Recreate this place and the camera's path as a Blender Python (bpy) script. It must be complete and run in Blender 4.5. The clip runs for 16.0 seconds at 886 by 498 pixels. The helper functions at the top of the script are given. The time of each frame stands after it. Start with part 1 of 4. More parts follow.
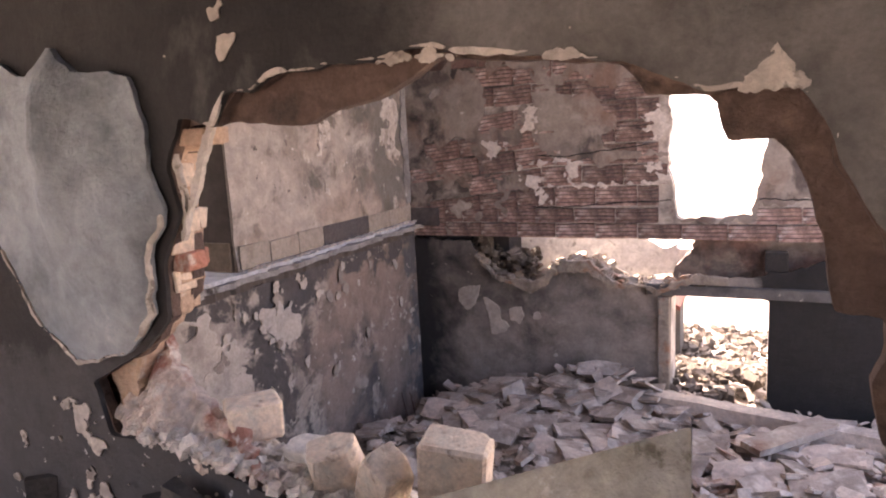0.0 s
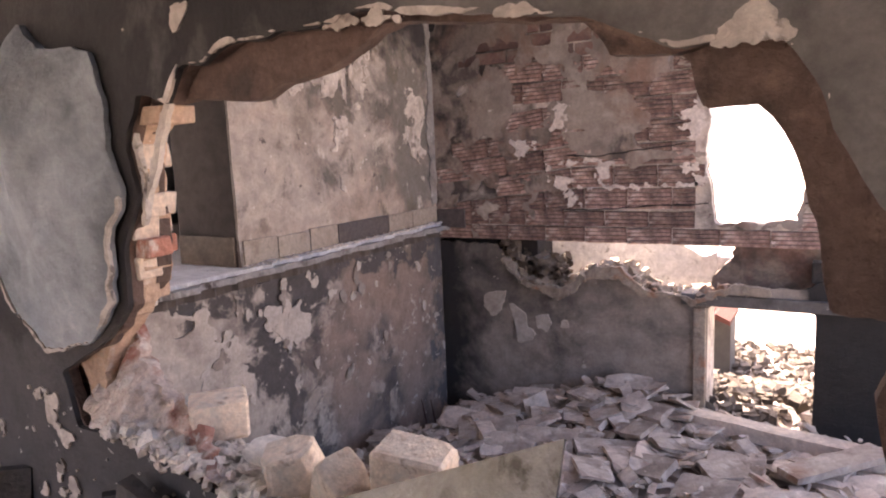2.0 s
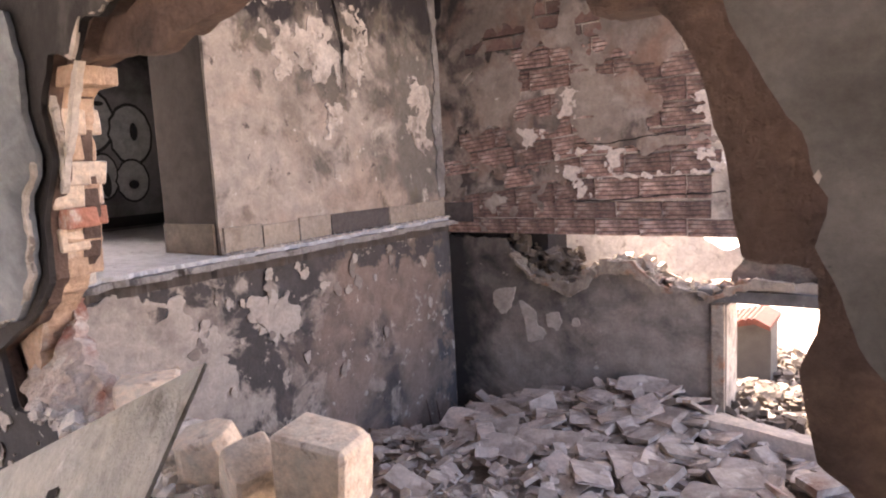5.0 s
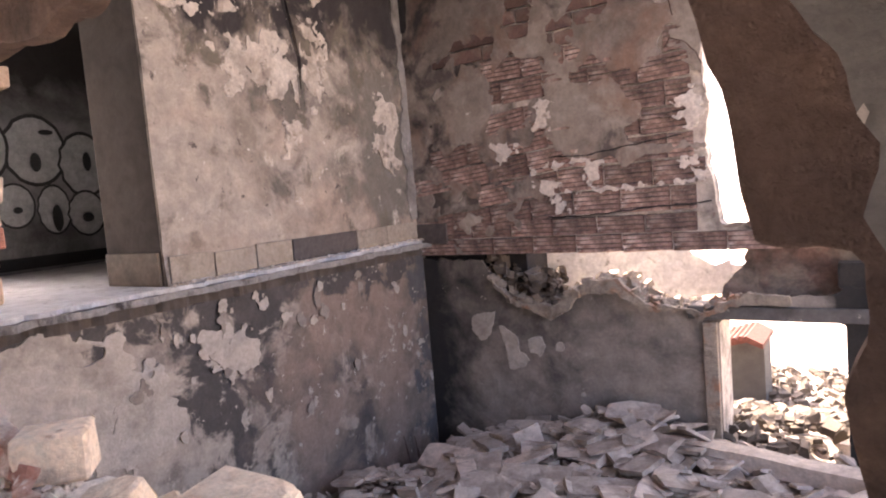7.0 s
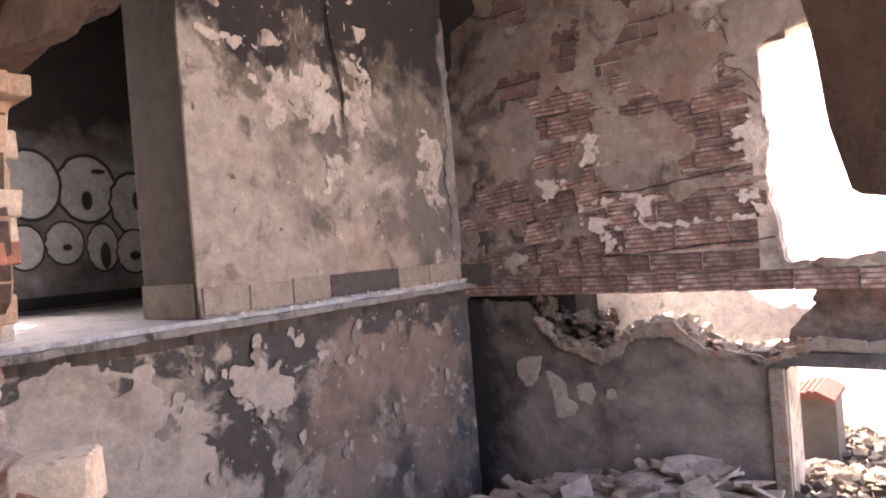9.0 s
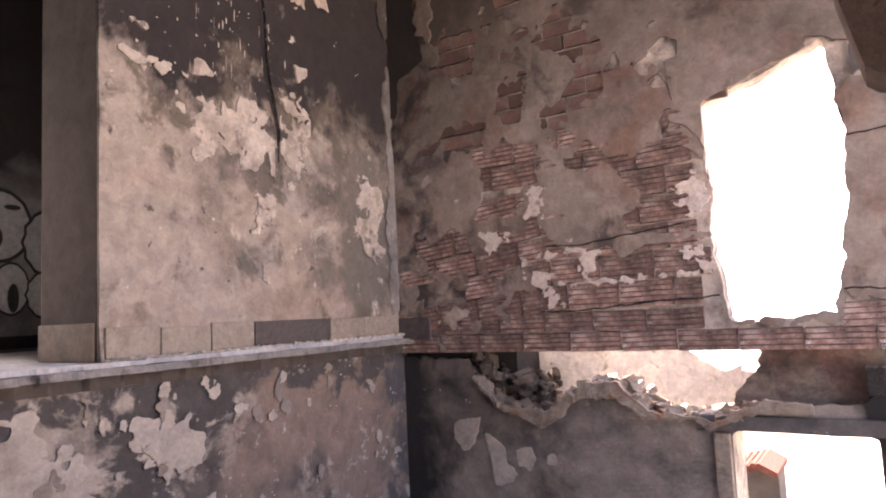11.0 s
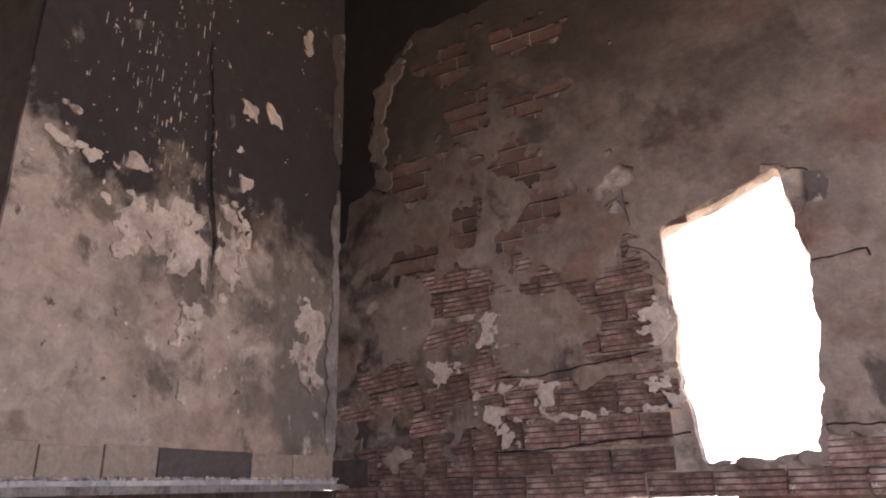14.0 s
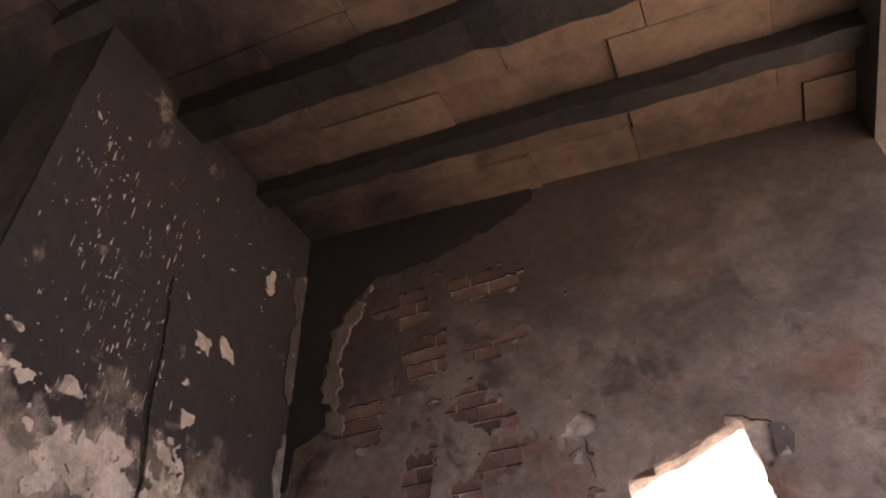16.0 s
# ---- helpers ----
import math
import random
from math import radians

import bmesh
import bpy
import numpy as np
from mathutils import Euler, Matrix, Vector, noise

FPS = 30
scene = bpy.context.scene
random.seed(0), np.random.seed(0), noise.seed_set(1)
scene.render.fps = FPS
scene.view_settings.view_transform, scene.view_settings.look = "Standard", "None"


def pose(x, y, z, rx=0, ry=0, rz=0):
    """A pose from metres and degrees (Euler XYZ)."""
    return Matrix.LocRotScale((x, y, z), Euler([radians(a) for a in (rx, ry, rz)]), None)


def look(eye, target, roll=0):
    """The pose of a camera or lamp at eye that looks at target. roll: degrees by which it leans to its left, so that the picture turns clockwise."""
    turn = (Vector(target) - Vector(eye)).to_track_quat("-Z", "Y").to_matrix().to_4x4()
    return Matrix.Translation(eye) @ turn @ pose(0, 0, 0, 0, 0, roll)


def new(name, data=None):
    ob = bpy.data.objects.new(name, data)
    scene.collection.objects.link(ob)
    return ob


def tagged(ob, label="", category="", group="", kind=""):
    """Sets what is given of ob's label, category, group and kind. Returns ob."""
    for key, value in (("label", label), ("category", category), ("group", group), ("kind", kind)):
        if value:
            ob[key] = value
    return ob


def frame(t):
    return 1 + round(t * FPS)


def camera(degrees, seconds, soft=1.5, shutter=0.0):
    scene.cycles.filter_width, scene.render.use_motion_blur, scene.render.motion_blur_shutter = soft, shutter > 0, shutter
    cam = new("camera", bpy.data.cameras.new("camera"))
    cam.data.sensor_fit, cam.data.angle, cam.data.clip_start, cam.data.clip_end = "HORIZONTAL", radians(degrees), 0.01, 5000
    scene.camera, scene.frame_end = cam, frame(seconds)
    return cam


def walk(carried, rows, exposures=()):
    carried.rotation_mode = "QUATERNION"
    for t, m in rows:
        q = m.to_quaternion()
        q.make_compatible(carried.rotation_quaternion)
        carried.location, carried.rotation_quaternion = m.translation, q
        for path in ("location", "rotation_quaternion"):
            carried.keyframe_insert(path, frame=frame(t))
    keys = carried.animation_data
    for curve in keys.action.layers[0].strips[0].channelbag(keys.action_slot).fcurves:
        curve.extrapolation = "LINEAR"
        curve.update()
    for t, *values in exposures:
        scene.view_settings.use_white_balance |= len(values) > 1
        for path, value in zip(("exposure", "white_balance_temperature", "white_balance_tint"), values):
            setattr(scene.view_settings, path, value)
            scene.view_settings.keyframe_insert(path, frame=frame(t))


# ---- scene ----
cam = camera(65.4, 16.0, soft=2.0)
PATH = [
    (0, (2.384, -4.547, 0.646), (1.544, -2.763, 0.31), -3.0),
    (0.5, (2.417, -4.489, 0.629), (1.563, -2.712, 0.291), -2.8),
    (1, (2.462, -4.402, 0.606), (1.538, -2.66, 0.276), -2.8),
    (1.5, (2.497, -4.341, 0.577), (1.548, -2.611, 0.25), -2.5),
    (2, (2.529, -4.289, 0.552), (1.534, -2.581, 0.254), -2.5),
    (2.5, (2.564, -4.248, 0.532), (1.564, -2.543, 0.226), -2.5),
    (3, (2.615, -4.19, 0.51), (1.531, -2.527, 0.265), -2.4),
    (3.5, (2.657, -4.14, 0.489), (1.51, -2.519, 0.247), -2.5),
    (4, (2.69, -4.086, 0.477), (1.555, -2.451, 0.279), -2.4),
    (4.5, (2.709, -4.048, 0.452), (1.573, -2.42, 0.208), -3.8),
    (5, (2.712, -3.985, 0.403), (1.584, -2.354, 0.143), -3.0),
    (7.5, (2.623, -3.691, 0.318), (1.513, -2.032, 0.188), -5.3),
    (8, (2.622, -3.667, 0.3), (1.459, -2.043, 0.22), -5.6),
    (8.2, (2.608, -3.652, 0.288), (1.423, -2.042, 0.217), -5.6),
    (10.5, (2.563, -3.459, 0.148), (1.357, -1.872, 0.307), -2.6),
    (11, (2.520, -3.408, 0.134), (1.444, -1.732, 0.312), -2.7),
    (11.5, (2.482, -3.367, 0.104), (1.419, -1.682, 0.279), -1.5),
    (12, (2.447, -3.325, 0.074), (1.406, -1.635, 0.317), -1.0),
    (12.5, (2.420, -3.279, 0.038), (1.402, -1.597, 0.403), -1.8),
    (13, (2.407, -3.232, -0.002), (1.357, -1.586, 0.432), -1.8),
    (13.5, (2.389, -3.170, -0.027), (1.428, -1.506, 0.528), -1.0),
    (14, (2.373, -3.127, -0.052), (1.477, -1.463, 0.603), -1.3),
    (14.5, (2.358, -3.087, -0.077), (1.548, -1.469, 0.774), -0.6),
    (15, (2.336, -3.061, -0.092), (1.605, -1.481, 0.893), -0.8),
    (15.5, (2.306, -3.049, -0.096), (1.651, -1.549, 1.052), -1.5),
    (16, (2.274, -3.043, -0.097), (1.684, -1.640, 1.200), -1.8),
]
walk(cam, [(t, look(eye, target, roll)) for t, eye, target, roll in PATH],
     exposures=[(0, 3.27, 7100, 25), (3, 3.37, 7000, 24), (5, 3.55, 7050, 22), (8, 3.42, 7050, 23), (10.5, 3.5, 7100, 25), (12, 3.2, 7100, 26), (14, 2.74, 7000, 25), (16, 2.62, 7100, 25)])

# ---- sky, sun, exposure ----
SUN_ELEV, SUN_AZ = radians(56), radians(278)      # azimuth from +y towards +x
world = bpy.data.worlds.new("sky")
scene.world = world
world.use_nodes = True
wt = world.node_tree
sky = wt.nodes.new("ShaderNodeTexSky")
sky.sky_type, sky.sun_disc = "NISHITA", False
sky.sun_elevation, sky.sun_rotation = SUN_ELEV, SUN_AZ
sky.dust_density, sky.air_density, sky.ozone_density = 5.0, 0.7, 0.5
wt.nodes["Background"].inputs["Strength"].default_value = 0.13
wt.links.new(sky.outputs["Color"], wt.nodes["Background"].inputs["Color"])

sun_data = bpy.data.lights.new("sun", "SUN")
sun_data.energy, sun_data.angle, sun_data.color = 4.0, radians(0.5), (1.0, 0.93, 0.82)
sun = new("sun", sun_data)
sun_dir = Vector((math.sin(SUN_AZ) * math.cos(SUN_ELEV), math.cos(SUN_AZ) * math.cos(SUN_ELEV), math.sin(SUN_ELEV)))
sun.matrix_world = look(sun_dir * 30, (0, 0, 0))


# ---- materials ----
def material(name, shades, scale=3.0, rough=0.9, layers=(), bump=0.4, fine=60.0, grain=0.25, metallic=0.0, vary=0.0, mottle=0.24):
    """Weathered surface: shades mixed by a broad noise, fine grain, then stain layers.
    A layer: (colour, noise scale, threshold, softness, (axis, low, high, weight) or None, seed)."""
    m = bpy.data.materials.new(name)
    m.use_nodes = True
    nt = m.node_tree
    N, L = nt.nodes, nt.links
    bsdf = N["Principled BSDF"]
    bsdf.inputs["Roughness"].default_value = rough
    bsdf.inputs["Metallic"].default_value = metallic
    co = N.new("ShaderNodeTexCoord").outputs["Object"]

    def noise_tex(sc, det=6.0, ro=0.6, seed=0.0, dist=0.0):
        mp = N.new("ShaderNodeMapping")
        mp.inputs["Location"].default_value = (seed * 3.7, seed * 1.9, seed * 5.3)
        L.new(co, mp.inputs["Vector"])
        n = N.new("ShaderNodeTexNoise")
        n.inputs["Scale"].default_value, n.inputs["Detail"].default_value = sc, det
        n.inputs["Roughness"].default_value, n.inputs["Distortion"].default_value = ro, dist
        L.new(mp.outputs["Vector"], n.inputs["Vector"])
        return n.outputs["Fac"]

    def mix(fac, a, b, kind="MIX"):
        x = N.new("ShaderNodeMix")
        x.data_type, x.blend_type = "RGBA", kind
        for sock, v in ((x.inputs[0], fac), (x.inputs[6], a), (x.inputs[7], b)):
            if hasattr(v, "is_linked"):
                L.new(v, sock)
            elif isinstance(v, tuple):
                sock.default_value = (*v, 1.0)
            else:
                sock.default_value = v
        return x.outputs[2]

    ramp = N.new("ShaderNodeValToRGB")
    L.new(noise_tex(scale, 8.0, 0.65, 1.0), ramp.inputs["Fac"])
    els = ramp.color_ramp.elements
    while len(els) < len(shades):
        els.new(0.5)
    for i, c in enumerate(shades):
        els[i].position = 0.32 + 0.36 * i / max(1, len(shades) - 1)
        els[i].color = (*c, 1.0)
    col = ramp.outputs["Color"]
    for colour, sc, thr, soft, grad, seed in layers:
        f = noise_tex(sc, 9.0, 0.62, 7.0 + seed, 0.3)
        if grad:
            axis, lo, hi, w = grad
            sp = N.new("ShaderNodeSeparateXYZ")
            L.new(co, sp.inputs[0])
            mr = N.new("ShaderNodeMapRange")
            L.new(sp.outputs["XYZ".index(axis)], mr.inputs["Value"])
            mr.inputs["From Min"].default_value, mr.inputs["From Max"].default_value = lo, hi
            mr.inputs["To Min"].default_value, mr.inputs["To Max"].default_value = 0.0, w
            ad = N.new("ShaderNodeMath")
            L.new(f, ad.inputs[0])
            L.new(mr.outputs["Result"], ad.inputs[1])
            f = ad.outputs[0]
        mr = N.new("ShaderNodeMapRange")
        L.new(f, mr.inputs["Value"])
        mr.inputs["From Min"].default_value, mr.inputs["From Max"].default_value = thr - soft, thr + soft
        col = mix(mr.outputs["Result"], col, colour)
    g = N.new("ShaderNodeMapRange")
    fine_noise = noise_tex(fine, 4.0, 0.7, 3.0)
    L.new(fine_noise, g.inputs["Value"])
    g.inputs["To Min"].default_value, g.inputs["To Max"].default_value = 1.0 - grain, 1.0 + grain
    cmb = N.new("ShaderNodeCombineColor")
    for i in range(3):
        L.new(g.outputs["Result"], cmb.inputs[i])
    col = mix(1.0, col, cmb.outputs["Color"], "MULTIPLY")
    if mottle:
        g = N.new("ShaderNodeMapRange")
        L.new(noise_tex(scale * 4.3, 10.0, 0.72, 11.0, 0.6), g.inputs["Value"])
        g.inputs["From Min"].default_value, g.inputs["From Max"].default_value = 0.30, 0.70
        g.inputs["To Min"].default_value, g.inputs["To Max"].default_value = 1.0 - mottle, 1.0 + mottle
        cmb = N.new("ShaderNodeCombineColor")
        for i in range(3):
            L.new(g.outputs["Result"], cmb.inputs[i])
        col = mix(1.0, col, cmb.outputs["Color"], "MULTIPLY")
    if vary:
        info = N.new("ShaderNodeObjectInfo")
        geo = N.new("ShaderNodeNewGeometry")
        ad = N.new("ShaderNodeMath")
        L.new(info.outputs["Random"], ad.inputs[0])
        L.new(geo.outputs["Random Per Island"], ad.inputs[1])
        fr = N.new("ShaderNodeMath")
        fr.operation = "FRACT"
        L.new(ad.outputs[0], fr.inputs[0])
        v = N.new("ShaderNodeMapRange")
        L.new(fr.outputs[0], v.inputs["Value"])
        v.inputs["To Min"].default_value, v.inputs["To Max"].default_value = 1.0 - vary, 1.0 + vary
        c2 = N.new("ShaderNodeCombineColor")
        for i in range(3):
            L.new(v.outputs["Result"], c2.inputs[i])
        col = mix(1.0, col, c2.outputs["Color"], "MULTIPLY")
    L.new(col, bsdf.inputs["Base Color"])
    if bump:
        b = N.new("ShaderNodeBump")
        b.inputs["Strength"].default_value, b.inputs["Distance"].default_value = bump, 0.01
        ad = N.new("ShaderNodeMath")
        L.new(noise_tex(fine * 0.35, 8.0, 0.7, 5.0), ad.inputs[0])
        L.new(fine_noise, ad.inputs[1])
        L.new(ad.outputs[0], b.inputs["Height"])
        L.new(b.outputs["Normal"], bsdf.inputs["Normal"])
    return m


SOOT_BLACK = (0.035, 0.030, 0.030)
M = {}
M["plaster_left"] = material("ochre_plaster_sooted", [(0.33, 0.285, 0.24), (0.43, 0.37, 0.315), (0.24, 0.20, 0.165)], 2.6, layers=[
    ((0.15, 0.13, 0.11), 3.5, 0.585, 0.05, ("Y", -1.6, -0.2, 0.10), 1),
    ((0.42, 0.325, 0.26), 2.0, 0.64, 0.10, ("Z", 0.75, 0.1, 0.14), 2),
    ((0.185, 0.165, 0.14), 3.0, 0.74, 0.06, ("Y", -1.3, -0.35, 0.26), 5),
    ((0.54, 0.48, 0.41), 5.0, 0.655, 0.03, None, 6),
    ((0.12, 0.10, 0.088), 12.0, 0.67, 0.02, ("Z", 0.2, 1.2, 0.04), 8),
    ((0.16, 0.135, 0.105), 4.2, 0.64, 0.04, ("Z", 0.8, 1.3, 0.10), 12),
    (SOOT_BLACK, 2.6, 0.70, 0.06, ("Z", 0.85, 1.55, 0.36), 3),
    ((0.60, 0.54, 0.48), 11.0, 0.68, 0.015, None, 4)])
M["plaster_back"] = material("sooted_and_shaded_plaster", [(0.24, 0.20, 0.175), (0.33, 0.28, 0.24), (0.16, 0.13, 0.11)], 2.8, layers=[
    ((0.23, 0.15, 0.115), 2.4, 0.57, 0.06, None, 2),
    ((0.11, 0.09, 0.08), 3.4, 0.60, 0.04, None, 7),
    # soot, plus light dimming with height painted in; darker towards the left corner
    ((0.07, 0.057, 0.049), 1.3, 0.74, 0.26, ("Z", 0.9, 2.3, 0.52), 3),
    (SOOT_BLACK, 3.0, 0.78, 0.06, ("X", 0.7, 0.0, 0.26), 5),
    ((0.54, 0.49, 0.44), 9.0, 0.73, 0.02, ("Z", 1.2, 0.2, 0.04), 4)])
M["plaster_low"] = material("flaking_layered_plaster", [(0.33, 0.28, 0.235), (0.41, 0.35, 0.295), (0.25, 0.205, 0.17)], 2.6, layers=[
    ((0.22, 0.185, 0.16), 4.0, 0.58, 0.05, None, 1),
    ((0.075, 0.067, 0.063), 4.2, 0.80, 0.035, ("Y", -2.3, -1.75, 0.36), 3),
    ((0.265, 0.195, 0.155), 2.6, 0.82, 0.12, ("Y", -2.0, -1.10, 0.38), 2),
    # darker towards the slab above, then towards the back corner
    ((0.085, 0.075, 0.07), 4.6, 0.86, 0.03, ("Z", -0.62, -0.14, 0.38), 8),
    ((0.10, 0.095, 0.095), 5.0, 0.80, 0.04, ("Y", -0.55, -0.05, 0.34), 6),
    ((0.43, 0.375, 0.32), 7.0, 0.63, 0.02, None, 4),
    ((0.50, 0.44, 0.38), 16.0, 0.665, 0.015, None, 9)])
# black towards the left corner and right of the doorway, paler low down
M["plaster_low_back"] = material("dark_mottled_plaster", [(0.11, 0.095, 0.085), (0.19, 0.162, 0.14), (0.07, 0.06, 0.054)], 2.4, layers=[
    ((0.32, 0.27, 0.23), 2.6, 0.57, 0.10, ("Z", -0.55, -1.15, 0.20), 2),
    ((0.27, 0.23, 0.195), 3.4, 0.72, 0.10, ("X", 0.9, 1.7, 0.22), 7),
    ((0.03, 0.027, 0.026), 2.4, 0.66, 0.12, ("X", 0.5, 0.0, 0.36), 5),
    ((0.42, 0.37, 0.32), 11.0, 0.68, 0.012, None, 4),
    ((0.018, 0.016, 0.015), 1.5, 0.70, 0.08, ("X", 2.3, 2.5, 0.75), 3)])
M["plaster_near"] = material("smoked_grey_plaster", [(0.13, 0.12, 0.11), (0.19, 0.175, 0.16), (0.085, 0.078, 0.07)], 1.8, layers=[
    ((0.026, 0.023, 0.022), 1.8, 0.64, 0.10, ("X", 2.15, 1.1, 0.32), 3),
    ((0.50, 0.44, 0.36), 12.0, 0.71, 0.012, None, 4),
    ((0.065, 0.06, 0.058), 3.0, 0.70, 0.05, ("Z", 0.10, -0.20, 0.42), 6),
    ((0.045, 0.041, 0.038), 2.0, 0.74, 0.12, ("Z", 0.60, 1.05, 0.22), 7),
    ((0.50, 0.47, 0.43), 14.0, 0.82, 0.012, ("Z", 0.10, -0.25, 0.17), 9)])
M["flap"] = material("pale_blue_grey_plaster", [(0.235, 0.26, 0.275), (0.315, 0.335, 0.345), (0.155, 0.175, 0.185)], 2.4, layers=[
    ((0.10, 0.105, 0.105), 2.6, 0.60, 0.10, None, 2), ((0.42, 0.43, 0.43), 5.0, 0.66, 0.05, None, 5)], grain=0.12, bump=0.6)
M["pale_plaster"] = material("bare_pale_plaster", [(0.60, 0.54, 0.47), (0.50, 0.44, 0.38), (0.69, 0.63, 0.56)], 6.0, layers=[
    ((0.36, 0.305, 0.255), 5.0, 0.56, 0.06, None, 4), ((0.22, 0.185, 0.155), 15.0, 0.60, 0.03, None, 2)], grain=0.15, mottle=0.3)
M["lime"] = material("whitewash", [(0.66, 0.65, 0.64), (0.50, 0.50, 0.52), (0.74, 0.73, 0.70)], 5.0, layers=[
    ((0.20, 0.19, 0.185), 9.0, 0.63, 0.04, None, 2), ((0.42, 0.40, 0.38), 3.0, 0.64, 0.05, None, 5)])
M["core"] = material("brown_clay_brick_core", [(0.098, 0.063, 0.05), (0.135, 0.088, 0.068), (0.062, 0.042, 0.035)], 6.0, layers=[
    ((0.20, 0.13, 0.095), 3.2, 0.60, 0.06, None, 2), ((0.07, 0.045, 0.035), 7.0, 0.62, 0.05, None, 4)], vary=0.12, bump=0.9)
M["mortar"] = material("pale_grey_mortar", [(0.50, 0.43, 0.37), (0.60, 0.53, 0.46), (0.34, 0.28, 0.24)], 7.0, layers=[
    ((0.10, 0.085, 0.075), 2.4, 0.57, 0.08, ("X", 1.2, 0.1, 0.16), 2)], bump=0.8)
M["lime_dust"] = material("pale_lime_mortar_smear", [(0.60, 0.53, 0.47), (0.70, 0.63, 0.57), (0.46, 0.39, 0.34)], 8.0, layers=[
    ((0.22, 0.17, 0.14), 9.0, 0.62, 0.04, None, 2)], bump=0.9)
M["brick_dim"] = material("sooted_red_brick", [(0.125, 0.070, 0.058), (0.165, 0.10, 0.082), (0.085, 0.056, 0.048)], 6.0, layers=[
    ((0.20, 0.165, 0.14), 4.0, 0.52, 0.08, None, 3), ((0.05, 0.042, 0.038), 3.0, 0.58, 0.08, None, 2)], vary=0.35, bump=0.8)
M["brick_hollow"] = material("smoked_brick_with_glare", [(0.31, 0.175, 0.142), (0.46, 0.315, 0.265), (0.19, 0.10, 0.082)], 5.0, layers=[
    ((0.085, 0.052, 0.044), 3.0, 0.62, 0.06, ("X", 1.1, 0.4, 0.14), 2),
    # paler towards the window: its glare is put into the brick colour
    ((0.66, 0.57, 0.50), 4.5, 0.66, 0.08, ("X", 0.9, 1.9, 0.26), 3),
    ((0.70, 0.63, 0.56), 13.0, 0.66, 0.025, None, 6),
    ((0.05, 0.04, 0.037), 9.0, 0.68, 0.03, ("X", 1.4, 0.5, 0.05), 8)], vary=0.30, bump=0.8)
M["brick_pale"] = material("buff_brick", [(0.66, 0.50, 0.37), (0.75, 0.62, 0.49), (0.50, 0.34, 0.23)], 9.0, layers=[
    ((0.62, 0.55, 0.45), 6.0, 0.58, 0.06, None, 2), ((0.22, 0.13, 0.09), 8.0, 0.68, 0.04, None, 5)], vary=0.10, bump=0.7)
M["brick_red"] = material("red_brick", [(0.36, 0.15, 0.10), (0.44, 0.20, 0.14), (0.30, 0.13, 0.09)], 12.0, layers=[
    ((0.60, 0.52, 0.44), 8.0, 0.62, 0.05, None, 2)], vary=0.15, bump=0.7)
M["rubble"] = material("dusty_broken_tile_and_plaster", [(0.42, 0.345, 0.285), (0.54, 0.45, 0.375), (0.30, 0.235, 0.19)], 4.0, layers=[
    ((0.30, 0.17, 0.12), 1.7, 0.66, 0.05, None, 2), ((0.62, 0.54, 0.46), 7.0, 0.60, 0.06, None, 4)], vary=0.28, bump=0.7)
M["rubble_pale"] = material("pale_broken_plaster", [(0.68, 0.61, 0.53), (0.76, 0.70, 0.62), (0.55, 0.46, 0.39)], 9.0, vary=0.2, bump=0.7)
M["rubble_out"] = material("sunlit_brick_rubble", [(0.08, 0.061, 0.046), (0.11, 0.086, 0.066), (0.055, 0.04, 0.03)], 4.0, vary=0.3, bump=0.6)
M["dust"] = material("dust_and_grit", [(0.42, 0.35, 0.295), (0.52, 0.445, 0.38), (0.33, 0.27, 0.225)], 5.0, fine=90, grain=0.4, bump=1.0)
M["slab"] = material("grey_concrete_slab_edge", [(0.26, 0.25, 0.24), (0.34, 0.32, 0.30), (0.16, 0.145, 0.135)], 6.0, layers=[
    ((0.10, 0.08, 0.07), 9.0, 0.62, 0.05, None, 2)], bump=1.0)
M["floor_upper"] = material("dusty_pale_floor", [(0.50, 0.50, 0.51), (0.58, 0.58, 0.58), (0.42, 0.41, 0.41)], 4.0, layers=[
    ((0.16, 0.15, 0.15), 12.0, 0.66, 0.04, None, 2)], rough=0.7)
M["tile"] = material("beige_skirting_tile", [(0.29, 0.24, 0.19), (0.345, 0.29, 0.235), (0.235, 0.19, 0.15)], 8.0, rough=0.6, vary=0.08, bump=0.15)
M["tile_brown"] = material("brown_skirting_tile", [(0.17, 0.125, 0.085), (0.21, 0.16, 0.11), (0.13, 0.095, 0.065)], 8.0, rough=0.6, bump=0.15)
M["tile_dark"] = material("burnt_skirting_tile", [(0.07, 0.058, 0.055), (0.10, 0.085, 0.08), (0.055, 0.048, 0.046)], 9.0, rough=0.6, bump=0.2)
M["jamb"] = material("dark_brown_plaster", [(0.072, 0.058, 0.048), (0.105, 0.085, 0.07), (0.048, 0.04, 0.035)], 2.0, bump=0.3, grain=0.15)
# darkens to near black above about one metre
M["dark_room"] = material("dark_grey_plaster", [(0.20, 0.20, 0.205), (0.25, 0.25, 0.255), (0.15, 0.15, 0.155)], 1.5, layers=[
    (SOOT_BLACK, 1.5, 0.62, 0.12, ("Z", 0.9, 1.5, 0.45), 3)])
M["paint_black"] = material("black_spray_paint", [(0.018, 0.018, 0.02), (0.03, 0.03, 0.032)], 12.0, rough=0.6, bump=0.1)
M["paint_grey"] = material("silver_grey_spray_paint", [(0.38, 0.39, 0.40), (0.45, 0.46, 0.47), (0.32, 0.33, 0.34)], 5.0, rough=0.6, bump=0.15)
